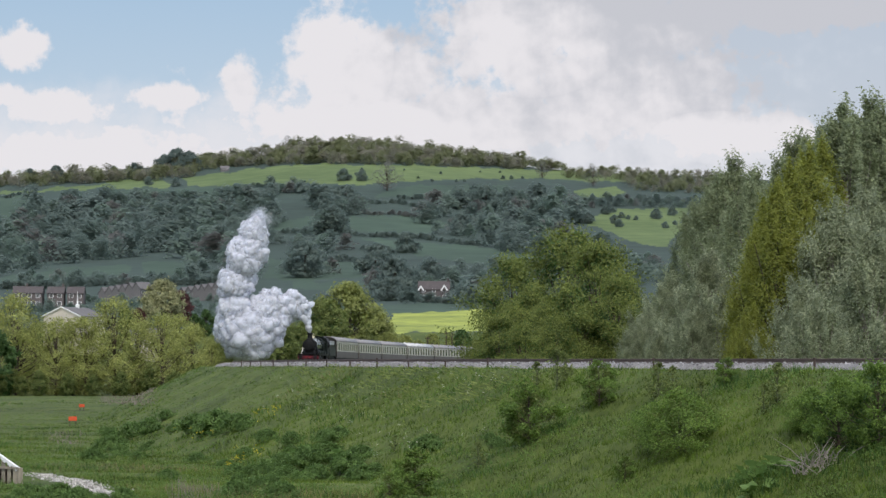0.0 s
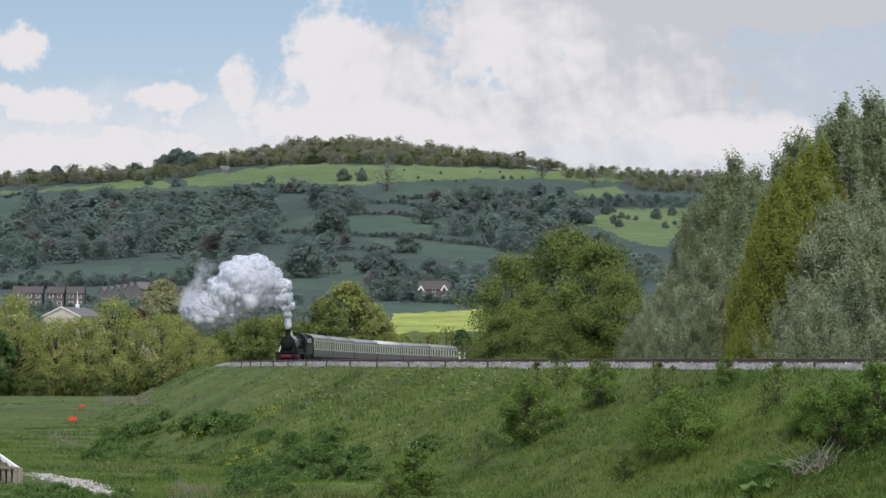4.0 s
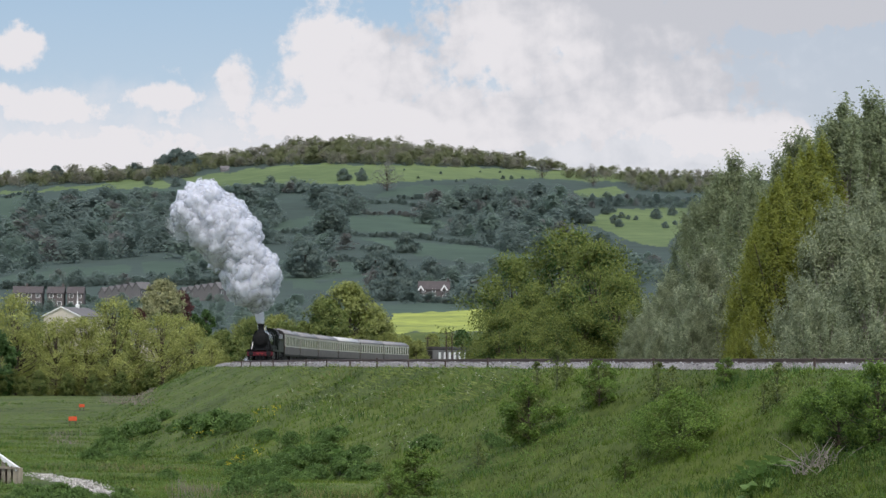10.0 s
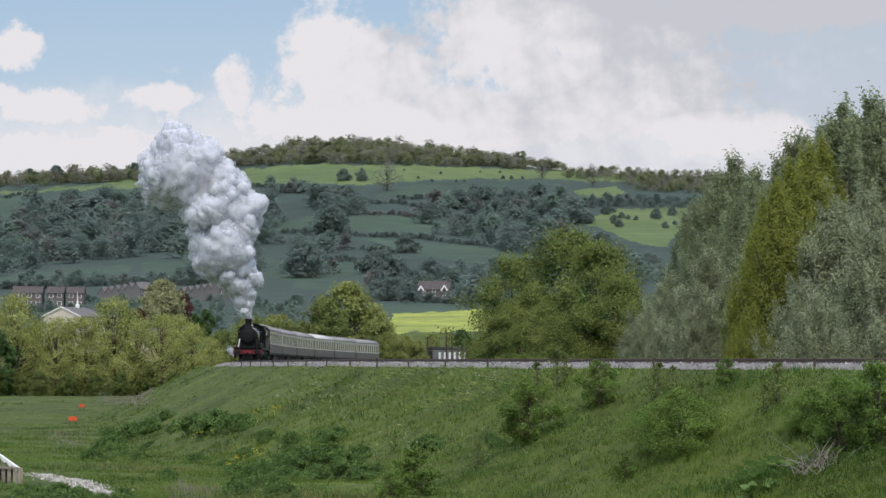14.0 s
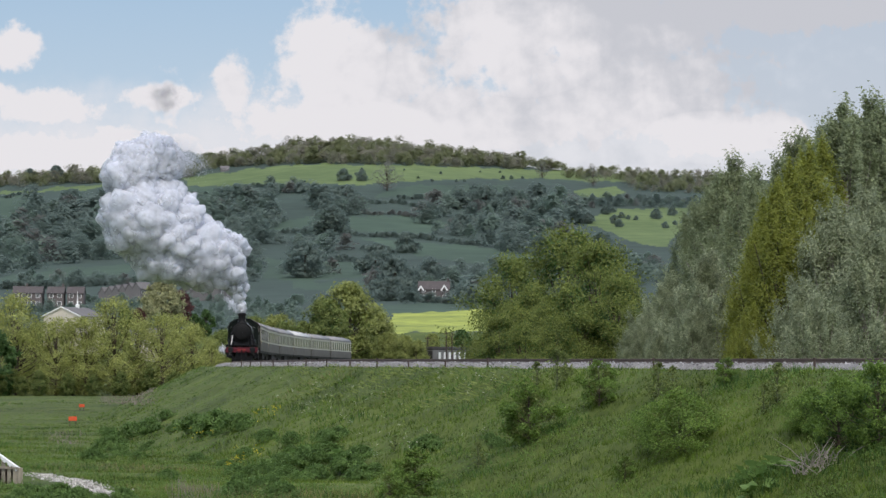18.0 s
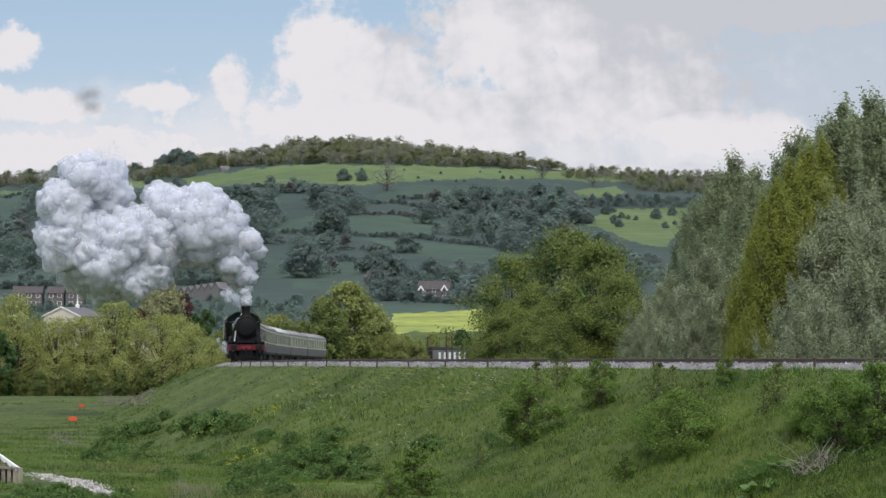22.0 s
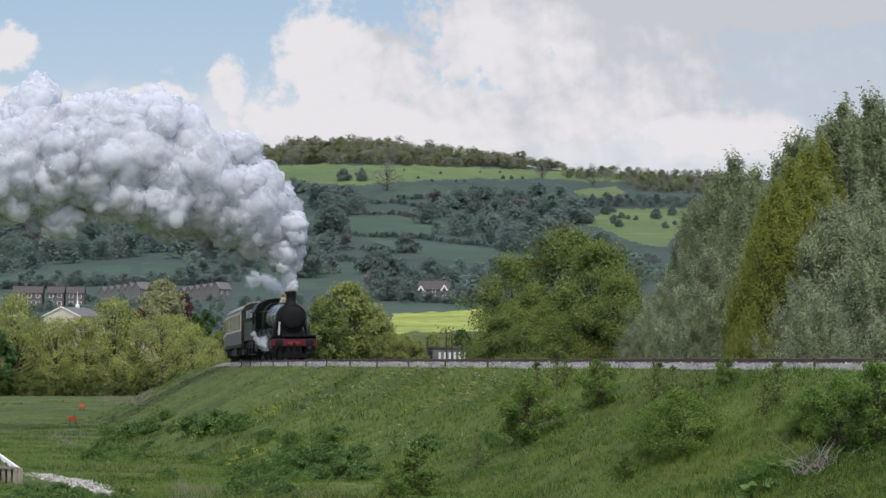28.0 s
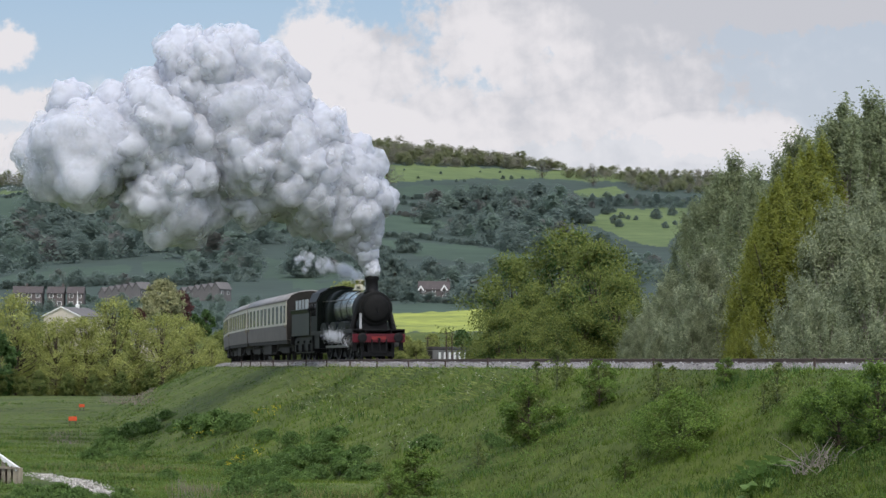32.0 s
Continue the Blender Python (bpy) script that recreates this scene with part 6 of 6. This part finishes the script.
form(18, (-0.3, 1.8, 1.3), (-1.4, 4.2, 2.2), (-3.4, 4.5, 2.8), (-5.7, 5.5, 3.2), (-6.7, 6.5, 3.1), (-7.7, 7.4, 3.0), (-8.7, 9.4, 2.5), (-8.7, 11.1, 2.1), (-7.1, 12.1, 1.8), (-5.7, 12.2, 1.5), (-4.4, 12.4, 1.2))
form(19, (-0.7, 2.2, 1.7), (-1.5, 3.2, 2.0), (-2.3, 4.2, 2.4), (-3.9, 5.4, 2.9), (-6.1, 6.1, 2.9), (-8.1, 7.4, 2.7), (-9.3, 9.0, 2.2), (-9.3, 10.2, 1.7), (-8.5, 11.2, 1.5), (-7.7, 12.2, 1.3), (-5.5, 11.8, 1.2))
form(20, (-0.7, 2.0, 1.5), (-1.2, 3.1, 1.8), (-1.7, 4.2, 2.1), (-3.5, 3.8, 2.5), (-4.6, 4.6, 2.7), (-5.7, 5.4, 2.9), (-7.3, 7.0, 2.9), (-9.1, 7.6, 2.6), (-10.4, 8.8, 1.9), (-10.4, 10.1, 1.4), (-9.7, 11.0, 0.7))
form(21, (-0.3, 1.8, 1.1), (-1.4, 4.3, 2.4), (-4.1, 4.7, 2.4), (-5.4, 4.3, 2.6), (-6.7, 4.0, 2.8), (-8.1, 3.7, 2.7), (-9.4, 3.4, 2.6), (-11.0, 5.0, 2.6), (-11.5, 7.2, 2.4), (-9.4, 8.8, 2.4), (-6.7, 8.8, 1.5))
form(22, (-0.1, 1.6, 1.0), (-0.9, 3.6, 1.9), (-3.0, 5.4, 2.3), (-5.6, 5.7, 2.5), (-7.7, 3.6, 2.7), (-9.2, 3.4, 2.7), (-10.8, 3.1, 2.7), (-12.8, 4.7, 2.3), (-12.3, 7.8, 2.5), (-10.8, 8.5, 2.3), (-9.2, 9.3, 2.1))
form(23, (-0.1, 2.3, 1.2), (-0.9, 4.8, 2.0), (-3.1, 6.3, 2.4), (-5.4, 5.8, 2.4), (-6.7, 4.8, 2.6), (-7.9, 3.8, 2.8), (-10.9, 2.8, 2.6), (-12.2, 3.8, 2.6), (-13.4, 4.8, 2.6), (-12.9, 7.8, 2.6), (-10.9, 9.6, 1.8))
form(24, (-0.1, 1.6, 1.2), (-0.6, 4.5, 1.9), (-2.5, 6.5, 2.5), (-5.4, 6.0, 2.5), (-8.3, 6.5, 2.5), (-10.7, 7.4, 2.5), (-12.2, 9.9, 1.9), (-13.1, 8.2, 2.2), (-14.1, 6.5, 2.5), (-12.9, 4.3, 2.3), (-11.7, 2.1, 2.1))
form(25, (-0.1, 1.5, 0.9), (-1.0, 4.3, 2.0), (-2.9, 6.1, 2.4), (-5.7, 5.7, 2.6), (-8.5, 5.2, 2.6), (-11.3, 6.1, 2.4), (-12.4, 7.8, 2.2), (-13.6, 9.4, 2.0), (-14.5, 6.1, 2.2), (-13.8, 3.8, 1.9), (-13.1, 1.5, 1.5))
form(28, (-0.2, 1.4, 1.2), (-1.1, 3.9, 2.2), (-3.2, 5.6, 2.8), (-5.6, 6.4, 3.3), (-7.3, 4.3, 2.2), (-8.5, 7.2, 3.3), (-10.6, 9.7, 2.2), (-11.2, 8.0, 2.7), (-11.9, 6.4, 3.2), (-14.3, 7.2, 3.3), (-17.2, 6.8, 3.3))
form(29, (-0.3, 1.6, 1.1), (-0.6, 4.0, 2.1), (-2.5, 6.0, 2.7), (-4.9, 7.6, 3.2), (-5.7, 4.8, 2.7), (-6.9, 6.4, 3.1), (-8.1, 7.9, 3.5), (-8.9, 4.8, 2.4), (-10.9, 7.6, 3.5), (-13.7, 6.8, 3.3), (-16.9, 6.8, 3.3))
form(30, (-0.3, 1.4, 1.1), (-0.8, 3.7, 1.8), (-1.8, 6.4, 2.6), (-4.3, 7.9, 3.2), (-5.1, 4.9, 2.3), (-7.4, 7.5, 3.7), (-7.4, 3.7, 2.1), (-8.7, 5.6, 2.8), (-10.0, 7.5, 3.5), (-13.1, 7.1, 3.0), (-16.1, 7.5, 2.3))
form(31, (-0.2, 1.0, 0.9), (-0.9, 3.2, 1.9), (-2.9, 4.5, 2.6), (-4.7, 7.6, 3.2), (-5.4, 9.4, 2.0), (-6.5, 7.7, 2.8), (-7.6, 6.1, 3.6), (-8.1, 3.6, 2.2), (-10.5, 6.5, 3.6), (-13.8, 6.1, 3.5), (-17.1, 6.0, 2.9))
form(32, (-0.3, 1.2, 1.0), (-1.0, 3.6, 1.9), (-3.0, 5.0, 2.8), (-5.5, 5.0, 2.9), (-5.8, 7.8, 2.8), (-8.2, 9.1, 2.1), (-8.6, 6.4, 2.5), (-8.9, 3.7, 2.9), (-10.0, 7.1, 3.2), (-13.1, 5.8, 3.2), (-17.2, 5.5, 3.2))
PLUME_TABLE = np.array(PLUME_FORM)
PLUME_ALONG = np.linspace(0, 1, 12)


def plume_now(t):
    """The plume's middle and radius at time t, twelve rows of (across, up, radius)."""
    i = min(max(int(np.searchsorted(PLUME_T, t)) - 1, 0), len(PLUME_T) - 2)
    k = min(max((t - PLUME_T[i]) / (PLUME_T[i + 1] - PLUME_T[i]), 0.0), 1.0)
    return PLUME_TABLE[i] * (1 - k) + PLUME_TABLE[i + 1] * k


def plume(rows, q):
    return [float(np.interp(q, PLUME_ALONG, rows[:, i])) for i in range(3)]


def puff_mesh(r, seed, stretch):
    """A billow: a rounded body swollen into soft lumps, with a haze of tiny flecks of steam round it."""
    bm = bmesh.new()
    o = Vector((seed * 3.7, seed * 1.3, seed * 2.1))
    swell = lambda n: 0.74 + 0.52 * abs(noise.noise(n * 1.4 + o)) + 0.22 * abs(noise.noise(n * 3.1 + o)) + 0.09 * abs(noise.noise(n * 6.5 - o))
    g = bmesh.ops.create_icosphere(bm, subdivisions=3 if r < 1.0 else 4, radius=1.0)
    for v in g["verts"]:
        n = v.co.normalized()
        v.co = Vector((n.x * stretch, n.y, n.z * 0.92)) * swell(n) * r * 0.97
    if r > 0.7:
        # loose airy skin
        g = bmesh.ops.create_icosphere(bm, subdivisions=3 if r < 1.2 else 4, radius=1.0)
        for v in g["verts"]:
            n = v.co.normalized()
            v.co = Vector((n.x * stretch, n.y, n.z * 0.92)) * (swell(n) + 0.10 * noise.noise(n * 2.3 - o)) * r * 1.09
            for f in v.link_faces:
                f.material_index = 2
    rng = np.random.default_rng(seed)
    count = int(600 * r) if r > 0.5 else 60
    for n, far, turn in zip(rng.normal(size=(count, 3)), np.minimum(rng.exponential(0.04, count), 0.11), rng.normal(size=(count, 3))):
        n = Vector(n).normalized()
        c = Vector((n.x * stretch, n.y, n.z * 0.92)) * r * (swell(n) * 0.92 + far)
        t = n.cross(Vector(turn)).normalized()
        w = n.cross(t)
        k = 0.019 + 0.004 * min(r, 1.5)
        f = bm.faces.new([bm.verts.new(c + p) for p in (t * k, (w - t * 0.5) * k, (-w - t * 0.5) * k)])
        f.material_index = 1
    return bm


def wisp_mesh(r, seed, count):
    """A loose drift of tiny flecks, dense in the middle and fading out."""
    rng = np.random.default_rng(seed)
    c = rng.normal(size=(5, 3)) * r * 0.55
    pts = c[rng.integers(0, 5, count)] + rng.normal(size=(count, 3)) * r * 0.42
    v, f = leaf_cards(pts, 0.022 + 0.012 * r, rng, 1.1)
    return v, f


plume_root = tagged(new("steam_plume"), "billowing white exhaust steam drifting from the chimney", "steam")
PUFFS = []


def build_puffs():
    rng = np.random.default_rng(77)
    kinds = []
    for i, r in enumerate(PUFF_SIZE):
        if i < 10:
            ob = smooth(part("puff", puff_mesh(r, 100 + i, 1.0 + 0.07 * (i % 4)), M_STEAM, plume_root))
            ob.data.materials.append(M_FLECK)
            ob.data.materials.append(M_VEIL)
        else:
            v, f = wisp_mesh(r, 300 + i, 500 if i < 12 else 1500)
            ob = tagged(raw_mesh("wisp", v, f, M_FLECK, plume_root), kind="stuff")
        kinds.append(ob)
    # kind of billow, where along the plume it starts and ends, seconds out and back, spread
    plans = []
    for i in range(60):
        plans.append((i % 3, 0.0, rng.uniform(0.08, 0.16), rng.uniform(0.5, 0.9), 0.25, 0.95))
    for i in range(120):
        plans.append((3 + i % 2, 0.10, rng.uniform(0.25, 0.50), rng.uniform(1.8, 2.6), 0.4, 1.15))
    for i in range(130):
        plans.append((5 + i % 3, 0.18, rng.uniform(0.8, 1.0), 8.5, 1.0, 1.2))
    for i in range(46):
        plans.append((8 + i % 2, 0.22, rng.uniform(0.9, 1.0), 9.0, 1.2, 1.2))
    for i in range(46):
        plans.append((10 + i % 2, 0.0, 1.0, rng.uniform(0.8, 1.4), 0.15, 1.0))
    for i in range(44):
        plans.append((12 + i % 2, 0.40, 1.0, rng.uniform(4.5, 6.0), 0.8, 1.1))
    used = set()
    for i, (k, *rest) in enumerate(plans):
        ob = share("puff" if k < 10 else "wisp", kinds[k], plume_root, Matrix.Identity(4)) if k in used else kinds[k]
        if k > 9:
            tagged(ob, kind="stuff")
        used.add(k)
        PUFFS.append((ob, k, *rest, rng.uniform(), rng.normal(size=3), rng.normal(size=3), rng.uniform(0, 6.28), rng.uniform(-1, 1)))


PUFF_SIZE = (0.26, 0.34, 0.42, 0.75, 0.9, 1.05, 1.25, 1.5, 1.8, 2.4, 0.16, 0.26, 0.6, 0.95)
build_puffs()
SMOKE = []
for i in range(6):
    rng = np.random.default_rng(900 + i)
    v, f = leaf_cards(rng.normal(size=(2600, 3)) * np.array([0.30, 0.25, 0.50 - 0.05 * i]) * (0.8 + 0.1 * i), 0.030, rng, 1.2)
    ob = tagged(raw_mesh("smoke_wisp", v, f, M_SMOKE, plume_root), "thin grey smoke wisp", kind="stuff")
    SMOKE.append((ob, Vector((0.55 * math.sin(i * 2.4), 0.5 * math.cos(i * 1.3), 0.55 * math.sin(i * 4.1 + 1)))))


def smoke_rows(off):
    """Grey smoke that breaks out of the plume's top and drifts away downwind."""
    rows = []
    for i in range(65):
        t = i * 0.5
        c = chimney_at(t)[0]
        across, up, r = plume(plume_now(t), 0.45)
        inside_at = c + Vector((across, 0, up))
        free = Vector((np.interp(t, [12, 17, 19, 22, 25, 32], [-20.5, -21.5, -22.5, -28.0, -32.5, -46.0]), 205.0, np.interp(t, [12, 17, 19, 22, 32], [17.0, 20.3, 21.2, 20.6, 19.0])))
        k = min(max((t - 12.5) / 4.0, 0.0), 1.0)
        k = k * k * (3 - 2 * k)
        rows.append((t, Matrix.Translation(inside_at.lerp(free, k) + off * (0.4 + 0.6 * k) * (1 + max(t - 17, 0) * 0.02)) @ Matrix.Rotation(t * 0.2 + off.x, 4, 'Y')))
    return rows


def leak(t, a, luck):
    """Steam blowing off at the safety valves and the cylinder cocks."""
    s = chimney_s(t - a)
    if luck > -0.5:
        c = on_track(s - 3.0, 0, 3.95)
        return c + Vector((-1.1 * a, 0.0, 1.3 * (1 - math.exp(-a / 0.7)) + 0.2 * luck * a))
    a *= 0.35
    c = on_track(chimney_s(t - a) + 0.5, 1.25, 0.8)
    return c + Vector((-1.2 * a, -0.3 * a, 1.6 * a))


def puff_rows(k, q0, q1, full, back, spread, phase, off, axis, spin, luck):
    """Each billow rides out with the plume, then sinks back through its core."""
    rows = []
    off = Vector(off).normalized()
    axis = Vector(axis).normalized()
    size = PUFF_SIZE[k]
    dt = 0.1 if k < 3 else 0.2 if k < 5 or 9 < k < 12 else 0.4
    for i in range(int(32 / dt) + 1):
        t = i * dt
        now = (phase * (full + back) + t) % (full + back)
        if now < full:
            q = q0 + (q1 - q0) * now / full
            wide = min(1.0, 0.2 + now / 0.7)
        else:
            q = q1 + (q0 - q1) * (now - full) / back
            wide = max(0.1, 1 - 2.5 * (now - full) / back)
        if 9 < k < 12:
            blow = min(max((t - 9.0) / 3.0, 0.0), 1.0)
            p = leak(t, q * full * blow, luck) + off * 0.28 * q * full * blow - Vector((0, 0, 0.9 * (1 - blow)))
        else:
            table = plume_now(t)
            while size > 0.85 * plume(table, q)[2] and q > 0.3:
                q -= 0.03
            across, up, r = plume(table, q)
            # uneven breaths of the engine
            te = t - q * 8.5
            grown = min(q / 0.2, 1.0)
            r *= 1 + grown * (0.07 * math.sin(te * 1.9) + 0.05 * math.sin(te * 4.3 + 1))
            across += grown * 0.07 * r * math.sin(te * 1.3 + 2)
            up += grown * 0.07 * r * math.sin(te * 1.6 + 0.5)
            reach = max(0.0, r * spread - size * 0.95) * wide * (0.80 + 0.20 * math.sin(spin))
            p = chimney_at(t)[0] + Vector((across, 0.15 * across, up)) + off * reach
        rows.append((t, Matrix.Translation(p) @ Matrix.Rotation(spin + t * 0.22, 4, axis)))
    return rows


def stretch_pose(s_mid, half):
    a, b = on_track(s_mid + half), on_track(s_mid - half)
    way = a - b
    return Matrix.Translation((a + b) / 2) @ way.to_track_quat('X', 'Z').to_matrix().to_4x4()


def motions():
    walk(sky_backdrop, [(0.0, pose(9, 4602.5, 0)), (32.0, pose(-15, 4602.5, 0))])
    times = [i * 0.5 for i in range(65)]

    def ride(ob, behind, half, shift=0.0):
        rows = []
        for t in times:
            m = stretch_pose(chimney_s(t) - behind, half)
            rows.append((t, m @ Matrix.Translation((shift, 0, 0))))
        walk(ob, rows)
    ride(engine, 4.0, 3.2, 4.0)
    ride(tender, 12.9, 2.0)
    for i, ob in enumerate(COACHES):
        ride(ob, 16.2 + 20.3 * (i + 0.5), 7.1)
    for ob, r in WHEELS:
        x = ob.location.x
        rows = []
        step = 0.18 if r > 0.8 else 0.1
        n = int(32 / step) + 1
        for i in range(n + 1):
            t = min(i * step, 32.0)
            turn = chimney_s(t) / r
            rows.append((t, Matrix.Translation((x, 0, r)) @ Matrix.Rotation(turn, 4, 'Y')))
        walk(ob, rows)
    for ob, off in SMOKE:
        walk(ob, smoke_rows(off))
    for ob, *plan in PUFFS:
        walk(ob, puff_rows(*plan))


motions()
